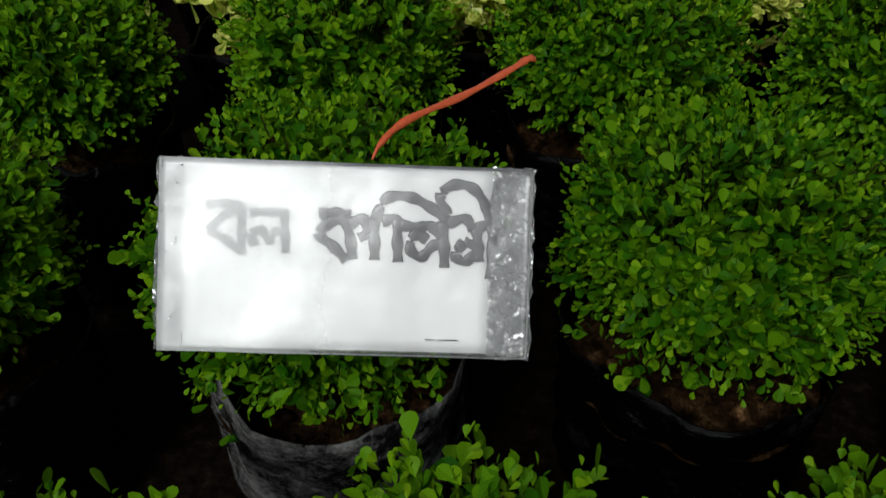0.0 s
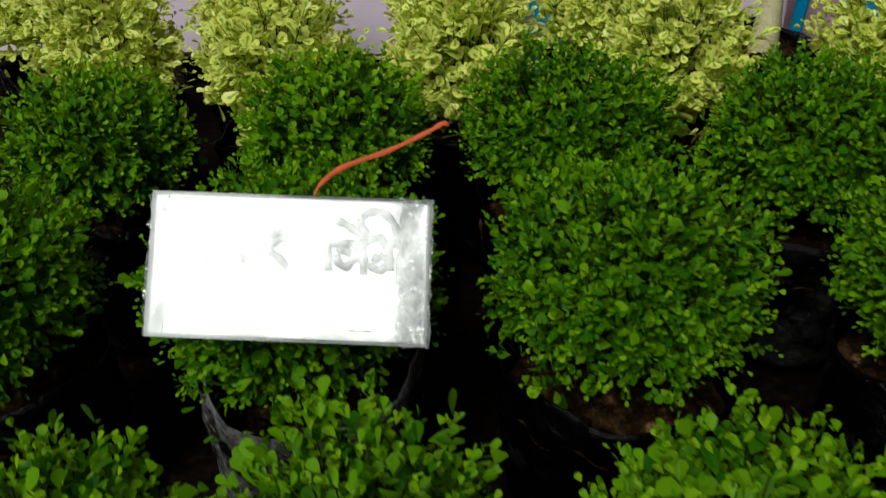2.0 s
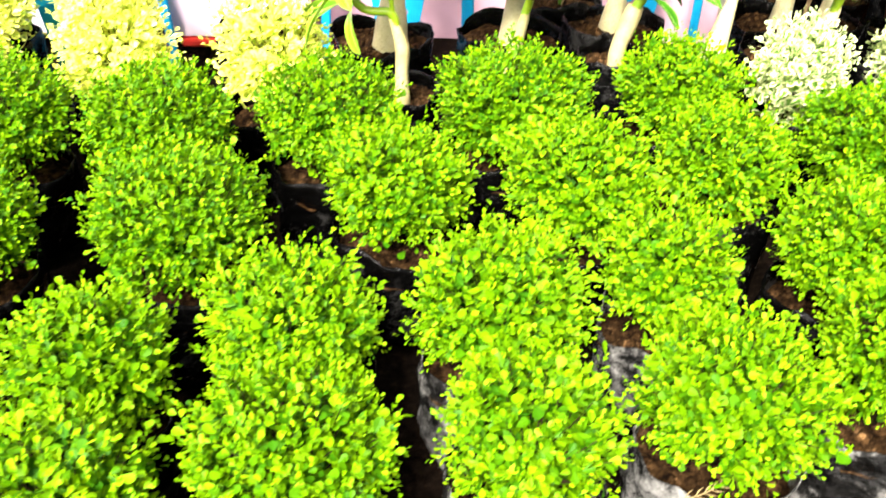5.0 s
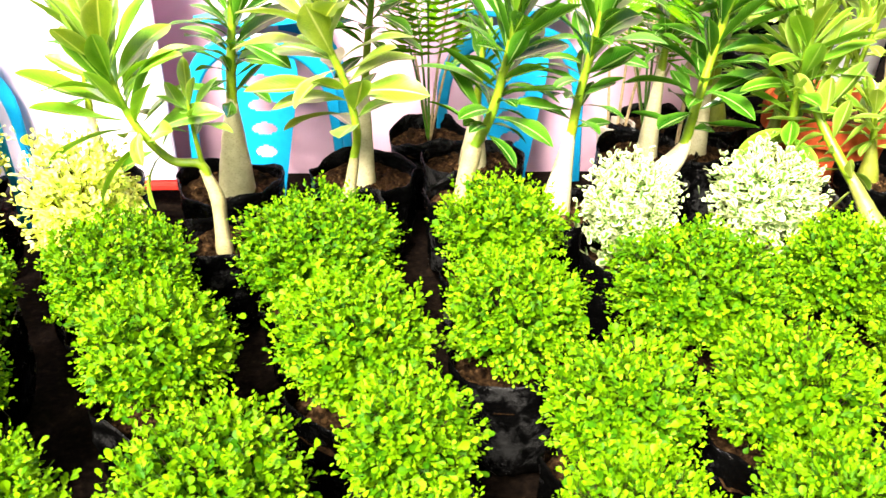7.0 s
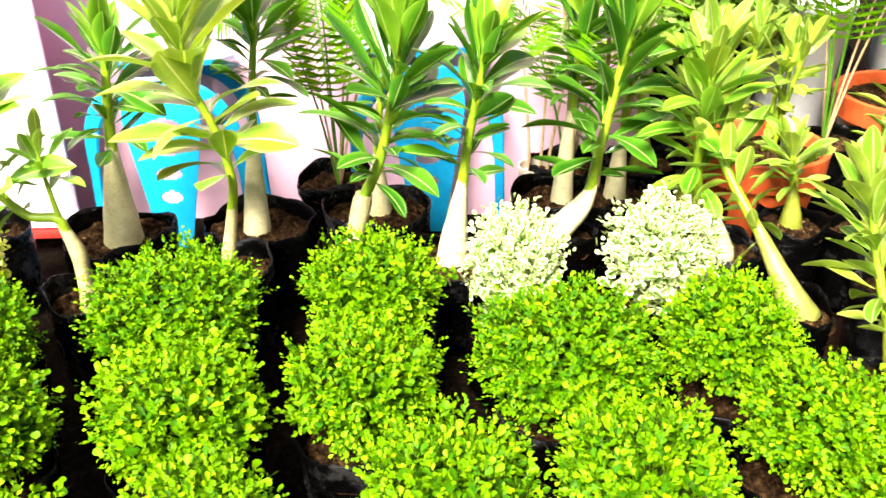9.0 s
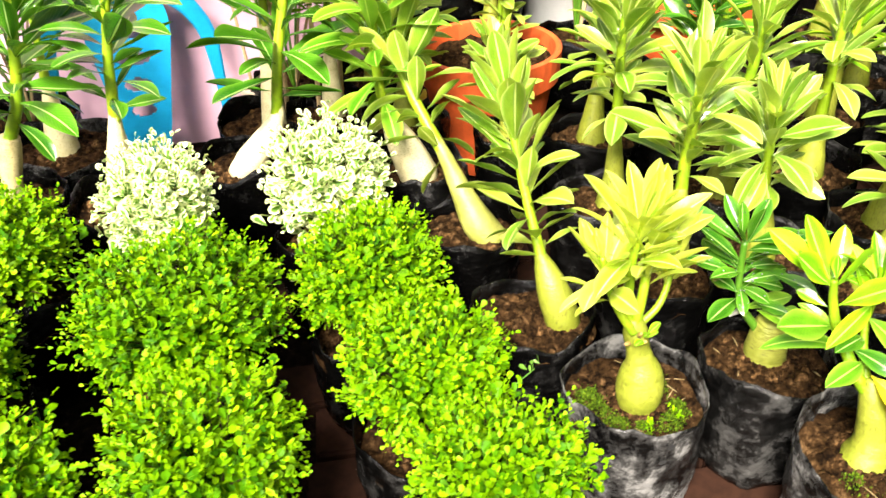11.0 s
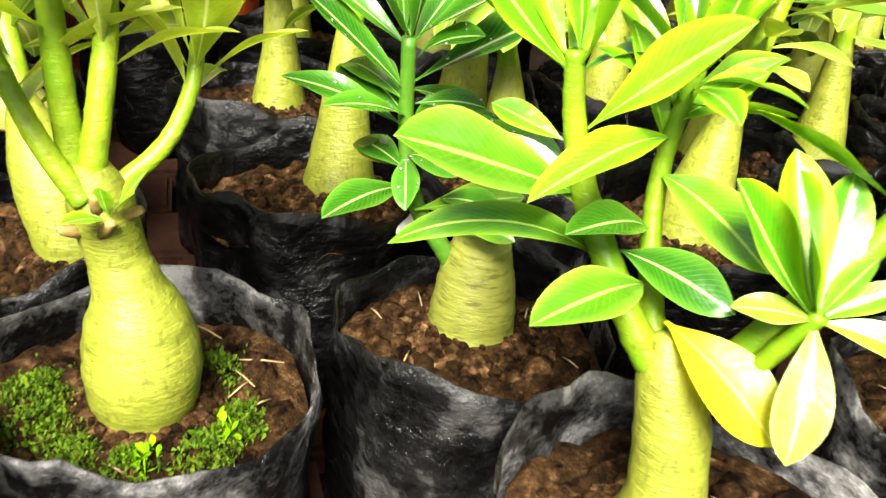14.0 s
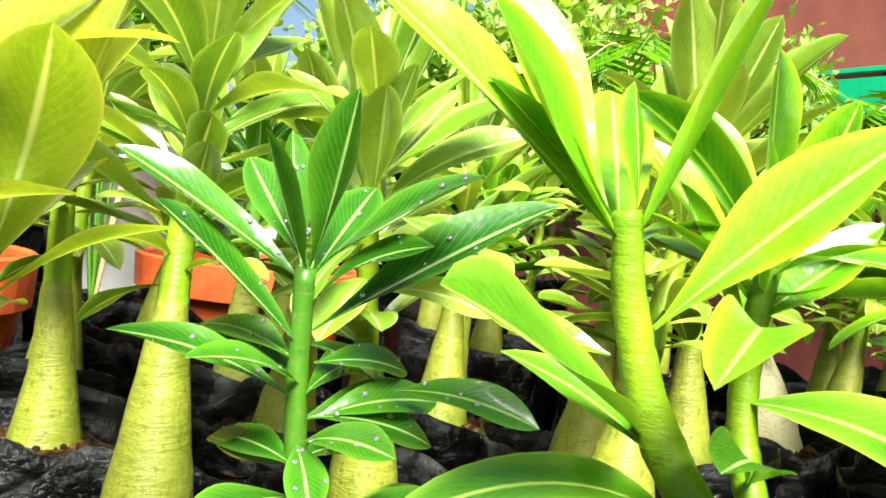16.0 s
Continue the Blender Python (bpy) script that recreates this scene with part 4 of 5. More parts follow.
# one long blade arches low across the next plant
set_leaf(stem_a, (-0.026, 0.06, 0.312), (-0.144, 0.076, 0.326), M_MEADOW, 4, 0.6, (0.0, -0.3, 0.0))
rose_m = adenium(T_LIME, 3.07, 0.515, (0.01, 0.01, 0.11),
        [(0, 0, 0.15, 0.03), (0, 0, 0.18, 0.04), (0, 0, 0.214, 0.035), (-0.003, 0, 0.246, 0.02), (-0.008, 0, 0.285, 0.0165), (-0.01, 0, 0.325, 0.0155), (-0.01, 0, 0.338, 0.008)],
        [([(-0.01, 0, 0.318), (-0.03, 0, 0.345), (-0.052, -0.01, 0.38)], 0.008, 0.005, 7, 0.5, 0.9),
         ([(-0.01, 0, 0.318), (-0.028, 0, 0.4), (-0.04, 0, 0.48)], 0.009, 0.006, 15, 0.35, 1.05),
         ([(-0.008, 0, 0.318), (0.03, 0, 0.362), (0.06, 0, 0.41), (0.072, 0, 0.47)], 0.009, 0.006, 13, 0.4, 1.0)], 0.094, 4, YELLOWISH, spread=(62, 10), wide=0.9)
adenium("desert rose with a leaning swollen trunk in a black bag", 2.465, 0.815, (-0.045, 0.015, 0.1),
        [(0.012, 0, 0.155, 0.026), (0.005, 0.003, 0.19, 0.0285), (-0.008, 0.014, 0.235, 0.0265), (-0.019, 0.032, 0.27, 0.017), (-0.024, 0.042, 0.285, 0.0105), (-0.027, 0.05, 0.295, 0.007)],
        [([(-0.022, 0.038, 0.278), (-0.038, 0.08, 0.36), (-0.052, 0.12, 0.45), (-0.062, 0.15, 0.535)], 0.0095, 0.006, 52, 0.0, 1.05)], 0.112, 5, FRESH, wide=1.1, spread=(76, 14))
adenium("tall leaning desert rose in a black grow bag", 2.415, 1.08, (-0.055, 0.02, 0.1),
        [(0.0, 0, 0.165, 0.03), (-0.03, 0.02, 0.2, 0.031), (-0.055, 0.06, 0.25, 0.0205), (-0.075, 0.105, 0.295, 0.0142), (-0.09, 0.135, 0.325, 0.01)],
        [([(-0.073, 0.1, 0.29), (-0.125, 0.2, 0.39), (-0.157, 0.27, 0.475), (-0.172, 0.31, 0.55), (-0.172, 0.33, 0.63)], 0.0125, 0.0065, 72, 0.02, 1.0)], 0.145, 6, CREAMY)
adenium(T_GREEN, 2.695, 0.925, (-0.035, -0.02, 0.1),
        [(0, 0, 0.15, 0.037), (0, 0, 0.182, 0.034), (0.002, 0.005, 0.24, 0.024), (0.004, 0.01, 0.31, 0.0145), (0.005, 0.013, 0.335, 0.01)],
        [([(0.004, 0.01, 0.305), (0.008, 0.02, 0.38), (0.012, 0.02, 0.46), (0.016, 0.02, 0.56)], 0.012, 0.007, 48, 0.18, 1.0)], 0.128, 7, FRESH)
adenium(T_GREEN, 2.66, 1.15, (-0.02, 0.0, 0.1),
        [(0, 0, 0.15, 0.034), (0, 0, 0.18, 0.031), (0, 0, 0.24, 0.02), (-0.003, 0, 0.305, 0.0135), (-0.004, 0, 0.33, 0.009)],
        [([(-0.003, 0, 0.3), (-0.006, 0, 0.4), (-0.01, 0, 0.5), (-0.008, 0, 0.58)], 0.012, 0.0065, 50, 0.2, 1.0)], 0.132, 8, FRESH)
adenium(T_DARK, 2.86, 0.93, (0.01, 0.0, 0.1),
        [(0, 0, 0.15, 0.03), (0, 0, 0.18, 0.03), (-0.004, 0, 0.24, 0.022), (-0.01, 0, 0.295, 0.0115), (-0.015, 0, 0.32, 0.008)],
        [([(-0.01, 0, 0.29), (-0.024, -0.01, 0.36), (-0.04, -0.03, 0.43), (-0.045, -0.04, 0.5)], 0.01, 0.006, 44, 0.1, 1.0)], 0.115, 9, FRESH)
adenium(T_GREEN, 3.01, 0.815, (0.02, 0.0, 0.105),
        [(0, 0, 0.15, 0.036), (0, 0, 0.18, 0.036), (0.004, 0, 0.24, 0.026), (0.01, 0, 0.295, 0.013), (0.014, 0, 0.32, 0.009)],
        [([(0.01, 0, 0.29), (0.024, 0, 0.37), (0.04, 0, 0.45), (0.05, 0, 0.54)], 0.011, 0.007, 48, 0.15, 1.0)], 0.122, 10, FRESH)


def upright_rose(label, x, y, variant, top, mats, leaf=0.125, lean=(0.0, 0.0), bulb=0.034, neck=0.3, thick=0.013, count=32, bag_r=0.1, start=0.2, bag=(0.0, 0.0), droop=1.0):
    """A desert rose with one main stem from a cone-shaped foot."""
    lx, ly = lean
    dz = top - neck
    return adenium(label, x, y, (*bag, bag_r),
                   [(0, 0, 0.15, bulb), (0, 0, 0.182, bulb * 0.97), (lx * 0.12, ly * 0.12, 0.182 + (neck - 0.182) * 0.5, bulb * 0.68), (lx * 0.3, ly * 0.3, neck + 0.005, thick * 1.02), (lx * 0.36, ly * 0.36, neck + 0.03, thick * 0.8)],
                   [([(lx * 0.3, ly * 0.3, neck), (lx * 0.5, ly * 0.5, neck + dz * 0.35), (lx * 0.8, ly * 0.8, neck + dz * 0.7), (lx, ly, top)], thick, thick * 0.55, count, start, droop)], leaf, variant, mats)


rng_r = random.Random(77)
upright_rose(T_GREEN, 3.09, 1.19, 11, 0.52, FRESH)
upright_rose(T_PALE, 3.5, 1.05, 12, 0.5, PALE_FRESH, lean=(-0.12, 0.02), bulb=0.045)
for i, (x, y) in enumerate([(3.3, 0.72), (3.28, 0.99), (3.36, 0.46), (2.9, 1.36), (3.24, 1.42), (3.56, 1.34), (3.72, 0.86), (3.62, 0.6), (3.84, 1.2), (3.02, 0.24), (3.34, 0.2), (2.7, 1.42), (3.0, 1.5), (3.42, 1.58), (2.3, 1.58), (3.75, 1.5), (4.0, 0.9), (4.1, 0.5), (2.6, 2.08), (2.88, 1.7), (3.5, 1.9), (2.26, 1.87), (2.88, 1.15), (3.13, 0.99), (3.5, 0.83), (3.52, 0.36), (3.44, 1.24), (3.66, 1.06), (3.9, 0.7), (3.8, 0.4)]):
    upright_rose(T_LIME if i in (2, 10) else T_GREEN, x, y, 20 + i, 0.46 + 0.1 * rng_r.random(), (YELLOWISH, FRESH, FRESH, FRESH)[i % 4] if i not in (3, 9, 10) else DEEP if i == 3 else YELLOWISH,
                 0.122, (rng_r.uniform(-0.05, 0.05), rng_r.uniform(-0.03, 0.03)), count=46, start=0.06)

for i, (x, y, top) in enumerate([(3.6, 1.72, 0.6), (3.93, 1.4, 0.58), (3.97, 1.08, 0.58), (4.12, 1.25, 0.6)]):
    upright_rose(T_GREEN, x, y, 60 + i, top, FRESH, 0.13, (0.03 - 0.02 * i, 0.0), 0.03, 0.28, 0.011, 50, 0.095, 0.02)
upright_rose(T_GREEN, 2.53, 1.48, 56, 0.38, FRESH, 0.105, (-0.03, 0.0), 0.028, 0.27, 0.01, 40, 0.085, 0.0)

# pale-footed plants in wide bags before the wall
adenium("desert rose with a thin tan trunk, forked above, in a bag", 0.965, 1.153, (-0.01, 0.05, 0.095),
        [(0, 0, 0.155, 0.02), (0, 0, 0.2, 0.018), (0, 0, 0.26, 0.0142), (0, 0, 0.31, 0.0158), (-0.012, 0, 0.352, 0.0115), (-0.022, 0, 0.378, 0.008)],
        [([(-0.012, 0, 0.35), (-0.026, 0, 0.388), (-0.083, 0, 0.398), (-0.137, 0, 0.466), (-0.17, 0, 0.555), (-0.185, 0, 0.65)], 0.0105, 0.007, 46, 0.42, 1.25),
         ([(-0.02, 0, 0.38), (-0.026, 0, 0.43), (-0.03, 0, 0.475), (-0.032, 0, 0.525)], 0.006, 0.0032, 10, 0.45, 0.7)], 0.145, 40, (M_TAN, M_STEM, M_MEADOW, M_MID))
adenium("desert rose with a thin tan trunk and broad pale leaves", 1.22, 1.29, (0.0, 0.03, 0.09),
        [(0, 0, 0.155, 0.018), (0.002, 0, 0.22, 0.0162), (0.014, 0, 0.285, 0.013), (0.022, 0, 0.33, 0.0112), (0.027, 0, 0.36, 0.007)],
        [([(0.02, 0, 0.325), (0.031, 0, 0.398), (0.012, 0, 0.505), (-0.03, 0, 0.625), (-0.035, 0, 0.74)], 0.0105, 0.007, 42, 0.26, 1.25)], 0.16, 41, (M_TAN, M_STEM, M_MID, M_MID), wide=1.3)
adenium(T_PALE, 1.49, 1.37, (-0.0, 0.02, 0.09),
        [(0, 0, 0.15, 0.02), (0, 0, 0.22, 0.019), (0.018, 0, 0.3, 0.022), (0.026, 0, 0.33, 0.019)],
        [([(0.024, 0, 0.322), (0.06, 0, 0.4), (0.085, 0, 0.5), (0.104, 0, 0.6), (0.115, 0, 0.72)], 0.013, 0.008, 60, 0.1, 1.3)], 0.145, 42, (M_TAN, M_STEM, M_DARK, M_MEADOW))
upright_rose(T_PALE, 1.707, 1.33, 43, 0.68, PALE_DEEP, 0.165, (0.07, 0.0), 0.037, 0.36, 0.012, 48, 0.11, 0.08)
upright_rose(T_PALE, 2.0, 1.64, 44, 0.66, PALE_DEEP, 0.15, (0.03, 0.0), 0.03, 0.4, 0.012, 42, 0.13, 0.12)
upright_rose(T_PALE, 0.94, 1.46, 45, 0.66, PALE_DEEP, 0.155, (0.04, 0.0), 0.047, 0.4, 0.014, 46, 0.13, 0.05, (-0.02, 0.03))
rose_red = upright_rose(T_PALE, 1.246, 1.5, 46, 0.74, PALE_DEEP, 0.145, (0.05, 0.0), 0.034, 0.42, 0.011, 42, 0.13, 0.25, (0.0, 0.02))
upright_rose(T_PALE, 1.53, 1.6, 47, 0.5, PALE_DEEP, 0.1, (0.02, 0.0), 0.038, 0.32, 0.012, 16, 0.133, 0.3)
adenium("desert rose with a pale trunk leaning far over", 1.94, 1.42, (0.0, 0.02, 0.11),
        [(-0.01, 0, 0.17, 0.03), (0.02, 0, 0.21, 0.031), (0.065, 0, 0.265, 0.024), (0.085, 0, 0.305, 0.0145), (0.09, 0, 0.33, 0.009)],
        [([(0.083, 0, 0.3), (0.1, 0, 0.42), (0.13, 0.02, 0.56), (0.16, 0.02, 0.74)], 0.013, 0.008, 48, 0.12, 1.2)], 0.155, 48, PALE_DEEP)
adenium("desert rose with a fat pale trunk leaning over", 2.31, 1.33, (0.0, 0.02, 0.1),
        [(0.0, 0, 0.165, 0.034), (-0.01, 0, 0.19, 0.04), (-0.038, 0, 0.26, 0.032), (-0.068, 0, 0.325, 0.014)],
        [([(-0.067, 0, 0.32), (-0.08, 0, 0.42), (-0.08, 0, 0.54), (-0.07, 0, 0.66)], 0.012, 0.007, 46, 0.1, 1.05)], 0.145, 49, PALE_MEADOW)
upright_rose(T_DARK, 0.6, 1.5, 50, 0.58, PALE_DEEP, 0.09, (0.02, 0), 0.03, 0.36, 0.01, 20, 0.1, 0.2)
upright_rose(T_DARK, 2.14, 1.66, 51, 0.62, PALE_DEEP, 0.1, (0.02, 0), 0.03, 0.36, 0.01, 22, 0.11, 0.2)

# an old drooping leaf, a few fallen petals
set_leaf(stem_a, (-0.016, 0.02, 0.31), (0.016, -0.04, 0.28), M_OLD, 1, 1.35, (-0.2, -0.9, 0.3))

PETAL = blade_mesh("petal", 1.0, 1.2, 0.4, 0.1)
petal_thing = link("fallen_petal", PETAL, M_PETAL)
petal_thing.matrix_basis = Matrix(((0.35, 0.94, -0.05, 2.707), (0.2, -0.12, -0.97, 0.7065), (-0.91, 0.33, -0.23, 0.259), (0, 0, 0, 1))) @ Matrix.Diagonal((0.023, 0.023, 0.023, 1))
tagged(petal_thing, "small white fallen petal caught between leaves", "petal")

# crimson flower on one of the tall plants
for k in range(5):
    p = link("petal", PETAL, M_BLOOM, rose_red, "crimson flower petal")
    p.matrix_basis = pose(0.06, -0.01, 0.755, 0, 0, k * 72) @ pose(0.006, 0, 0, 0, -35, 0) @ Matrix.Diagonal((0.034, 0.034, 0.034, 1))


# moss and weeds on the soil of the open bags
def tufts(name, seed, spots, material, parent, n=60, size=0.007, centre=(0.0, 0.0), limit=1.0):
    rng = np.random.default_rng(seed)
    at, way = [], []
    for x, y, z, r in spots:
        q = rng.normal(0, r, (n, 2))
        at += [(x + a, y + b, z + max(0, 0.009 * (1 - (a * a + b * b) / (2.2 * r * r)))) for a, b in q if math.hypot(x + a - centre[0], y + b - centre[1]) < limit]
    at = np.array(at)
    way = rng.normal(0, 0.6, at.shape) + np.array([0, 0, 0.9])
    way /= np.linalg.norm(way, axis=1, keepdims=True)
    up = rng.normal(0, 1, at.shape)
    L = size * rng.uniform(0.5, 1.2, len(at))
    v, f = leaf_fans(rng, at, way, up, L, L * 0.5)
    me = mesh_of(name, v.tolist(), f.tolist(), False)
    ob = link(name, me, material, parent)
    ob["kind"] = "stuff"
    return ob


tufts("moss", 1, [(-0.072, 0.02, 0.172, 0.014), (-0.048, -0.02, 0.172, 0.016), (0.05, -0.035, 0.172, 0.014), (0.04, 0.035, 0.172, 0.012), (-0.055, 0.0, 0.17, 0.014), (-0.035, -0.035, 0.172, 0.011), (0.03, -0.04, 0.172, 0.011), (-0.01, -0.045, 0.172, 0.009), (0.055, -0.015, 0.172, 0.008), (-0.06, 0.03, 0.172, 0.01)], M_MOSS, rose_k, 420, 0.0045, (0.0, 0.015), 0.085)
tufts("moss", 2, [(0.02, -0.04, 0.17, 0.015), (0.06, 0.0, 0.17, 0.01), (-0.03, -0.03, 0.17, 0.01)], M_MOSS, rose_l, 380, 0.0045, (0.025, -0.005), 0.092)
tufts("seedling", 3, [(0.045, -0.035, 0.175, 0.006), (0.0, -0.045, 0.175, 0.005)], M_YOUNG, rose_k, 22, 0.009, (0.0, 0.015), 0.085)

# water drops on the dark leaves
# a little white in the drops' colour stands for their glints
M_WATER = make_sleeve("water", 0.12, 0.08)
rw = random.Random(12)
verts, faces = [], []
for lf in [c for c in stem_n.children if c.matrix_basis.translation.z > 0.3]:
    m = lf.matrix_basis
    for _ in range(5):
        poly = lf.data.polygons[rw.randrange(12, len(lf.data.polygons) - 6)]
        at, up = m @ poly.center, (m.to_3x3() @ poly.normal).normalized()
        if up.z < 0:
            up = -up
        a, c = frame_of(up)
        q, o = rw.uniform(0.0004, 0.0016), len(verts)
        for lev, rad in ((0.0, 1.0), (0.35, 0.92), (0.62, 0.6)):
            for k in range(8):
                verts.append(at + (a * math.cos(k * 0.7854) + c * math.sin(k * 0.7854)) * q * rad + up * (q * lev + 0.0002))
        verts.append(at + up * (q * 0.75 + 0.0002))
        for row in (0, 8):
            faces += [(o + row + k, o + row + (k + 1) % 8, o + row + 8 + (k + 1) % 8, o + row + 8 + k) for k in range(8)]
        faces += [(o + 16 + k, o + 16 + (k + 1) % 8, o + 24) for k in range(8)] + [tuple(o + k for k in range(7, -1, -1))]
drops = link("water_film", mesh_of("water_film", verts, faces), M_WATER, rose_n, "clear water drops on the leaves")
drops["kind"] = "stuff"

# pruned stubs and young sprouts at the fork, vent holes in the bag
M_STUB = bark("pruned_stub_bark", (0.16, 0.11, 0.025), (0.32, 0.22, 0.06), (0.09, 0.05, 0.015), 40.0, 0.7, 0.0015)
for x, y, z, dx, dy, dz in ((-0.012, -0.014, 0.292, 0.004, -0.006, 0.007), (-0.028, -0.008, 0.288, -0.007, -0.005, 0.004), (-0.002, -0.006, 0.296, 0.008, -0.003, 0.005), (-0.016, -0.012, 0.304, 0.0, -0.006, 0.009)):
    pts = [Vector((x, y, z + 0.014)) + Vector((dx, dy, dz)) * t for t in (-0.6, 0.2, 0.8, 1.0)]
    link("pruned_stub", tube("pruned_stub", pts, [0.0036, 0.0032, 0.0027, 0.0018], 9, 0.1, random.Random(int(x * 9999))), M_STUB, rose_k, "brown scar of a pruned shoot")
stem_k = [c for c in rose_k.children if c.name.startswith("stem")][0]
for base, tip, kind in [((-0.012, -0.016, 0.298), (-0.03, -0.034, 0.306), 1), ((-0.008, -0.014, 0.3), (0.004, -0.026, 0.318), 0), ((-0.01, -0.014, 0.3), (-0.012, -0.028, 0.322), 2), ((-0.006, -0.012, 0.302), (0.01, -0.016, 0.326), 0)]:
    base, tip = Vector(base) + Vector((0, 0, 0.014)), Vector(tip) + Vector((0, 0, 0.014))
    set_leaf(stem_k, base, tip, M_LIME, kind, 1.2, (0, -0.5, 0.2))
disc = [(math.cos(k * 0.524), math.sin(k * 0.524), 0.0) for k in range(12)] + [(0, 0, -0.15)]
M_HOLE = plain("vent_hole", (0.003, 0.003, 0.003), 0.9, 0.1)
for thing, spots in ((rose_k, ((-1.42, 0.168), (-1.45, 0.15), (-2.5, 0.155))), (rose_l, ((-1.6, 0.15), (-2.3, 0.13))), (rose_m, ((-1.9, 0.15),))):
    bag = [c for c in thing.children if c.name.startswith("grow_bag")][0]
    mw = bag.matrix_basis
    for ang, hz in spots:
        want = Vector((math.cos(ang), math.sin(ang), 0))
        best = max((v for v in bag.data.vertices if abs(v.co.z - hz) < 0.011), key=lambda v: (mw.to_3x3() @ Vector((v.co.x, v.co.y, 0))).normalized().dot(want) + 0.02 * v.co.xy.length)
        out = (mw.to_3x3() @ Vector((best.co.x, best.co.y, 0))).normalized()
        at = mw @ best.co + out * 0.0012
        side = Vector((0, 0, 1)).cross(out)
        ob = link("vent_hole", mesh_of("vent_hole", disc, [(k, (k + 1) % 12, 12) for k in range(12)], False), M_HOLE, thing, "small punched vent hole")
        ob.matrix_basis = Matrix(((side.x, 0, out.x, at.x), (side.y, 0, out.y, at.y), (side.z, 1, out.z, at.z), (0, 0, 0, 1))) @ Matrix.Diagonal((0.0062, 0.0048, 0.005, 1))

# dry straws and pale chips lying on the soil of the open bags
M_STRAW = plain("dry_straw", (0.26, 0.19, 0.08), 0.8, 0.15, 120.0)
for thing, (cx, cy), seed, count in ((rose_k, (0.0, 0.025), 3, 9), (rose_n, (-0.005, -0.02), 4, 6), (rose_l, (0.025, -0.005), 5, 8), (rose_m, (0.01, 0.01), 6, 12)):
    rs = random.Random(seed)
    for _ in range(count):
        a, q, t = rs.uniform(0, 6.28), rs.uniform(0.042, 0.078), rs.uniform(0, 6.28)
        c = Vector((cx + math.cos(a) * q, cy + math.sin(a) * q, 0.1755))
        d = Vector((math.cos(t), math.sin(t), rs.uniform(-0.1, 0.1))) * rs.uniform(0.006, 0.016)
        pts = [c - d, c + Vector((0, 0, 0.001)), c + d]
        link("straw", tube("straw", pts, [0.0004, 0.0007, 0.0004], 5), M_STRAW, thing)
sprig = new("dry_sprig")
tagged(sprig, "dry straw-coloured grass sprig lying over a bag rim", "sprig")
sprig.matrix_basis = pose(1.29, 0.065, 0.2)
line = curve_points([(-0.05, 0.0, -0.006), (-0.01, 0.006, 0.008), (0.03, 0.012, 0.014), (0.06, 0.024, 0.02)], 6)
stalk = link("stalk", tube("stalk", line, [0.0008] * len(line), 6), M_STRAW, sprig)
for k in (9, 11, 13, 15, 17):
    for s in (-1, 1):
        side = link("spikelet", tube("spikelet", [line[k], line[k] + Vector((0.006, 0.006 * s, 0.004)), line[k] + Vector((0.012, 0.009 * s, 0.006))], [0.0005, 0.0009, 0.0003], 5), M_STRAW, sprig)


# ---- sign ----
sign = new("plant_sign")
tagged(sign, "white handwritten card in a clear plastic sleeve, tied to a shrub", "sign")
tl, tr, bl = Vector((-0.156, 0.426, 0.439)), Vector((0.07, 0.438, 0.429)), Vector((-0.155, 0.356, 0.348))
ex = (tr - tl).normalized()
ey = (tl - bl)
ey = (ey - ex * ey.dot(ex)).normalized()
ez = ex.cross(ey)
SIGN = Matrix(((ex.x, ey.x, ez.x, bl.x), (ex.y, ey.y, ez.y, bl.y), (ex.z, ey.z, ez.z, bl.z), (0, 0, 0, 1)))
sign.matrix_basis = SIGN
SW, SH = (tr - tl).length, (tl - bl).length


def sheet(name, x0, x1, y0, y1, z, thick, nx, ny, wave, seed):
    """A thin, slightly buckled sheet with two faces."""
    verts, faces = [], []
    for side in (0, 1):
        for j in range(ny + 1):
            for i in range(nx + 1):
                x, y = x0 + (x1 - x0) * i / nx, y0 + (y1 - y0) * j / ny
                verts.append((x, y, z - side * thick + wave * noise.noise(Vector((x * 22, y * 22, seed)))))
    o = (nx + 1) * (ny + 1)
    for j in range(ny):
        for i in range(nx):
            q = j * (nx + 1) + i
            f = (q, q + 1, q + nx + 2, q + nx + 1)
            faces += [f, tuple(o + v for v in f[::-1])]
    for i in range(nx):
        faces += [(i + 1, i, o + i, o + i + 1), (ny * (nx + 1) + i, ny * (nx + 1) + i + 1, o + ny * (nx + 1) + i + 1, o + ny * (nx + 1) + i)]
    for j in range(ny):
        a, b = j * (nx + 1), (j + 1) * (nx + 1)
        faces += [(a, b, o + b, o + a), (b + nx, a + nx, o + a + nx, o + b + nx)]
    return mesh_of(name, verts, faces)


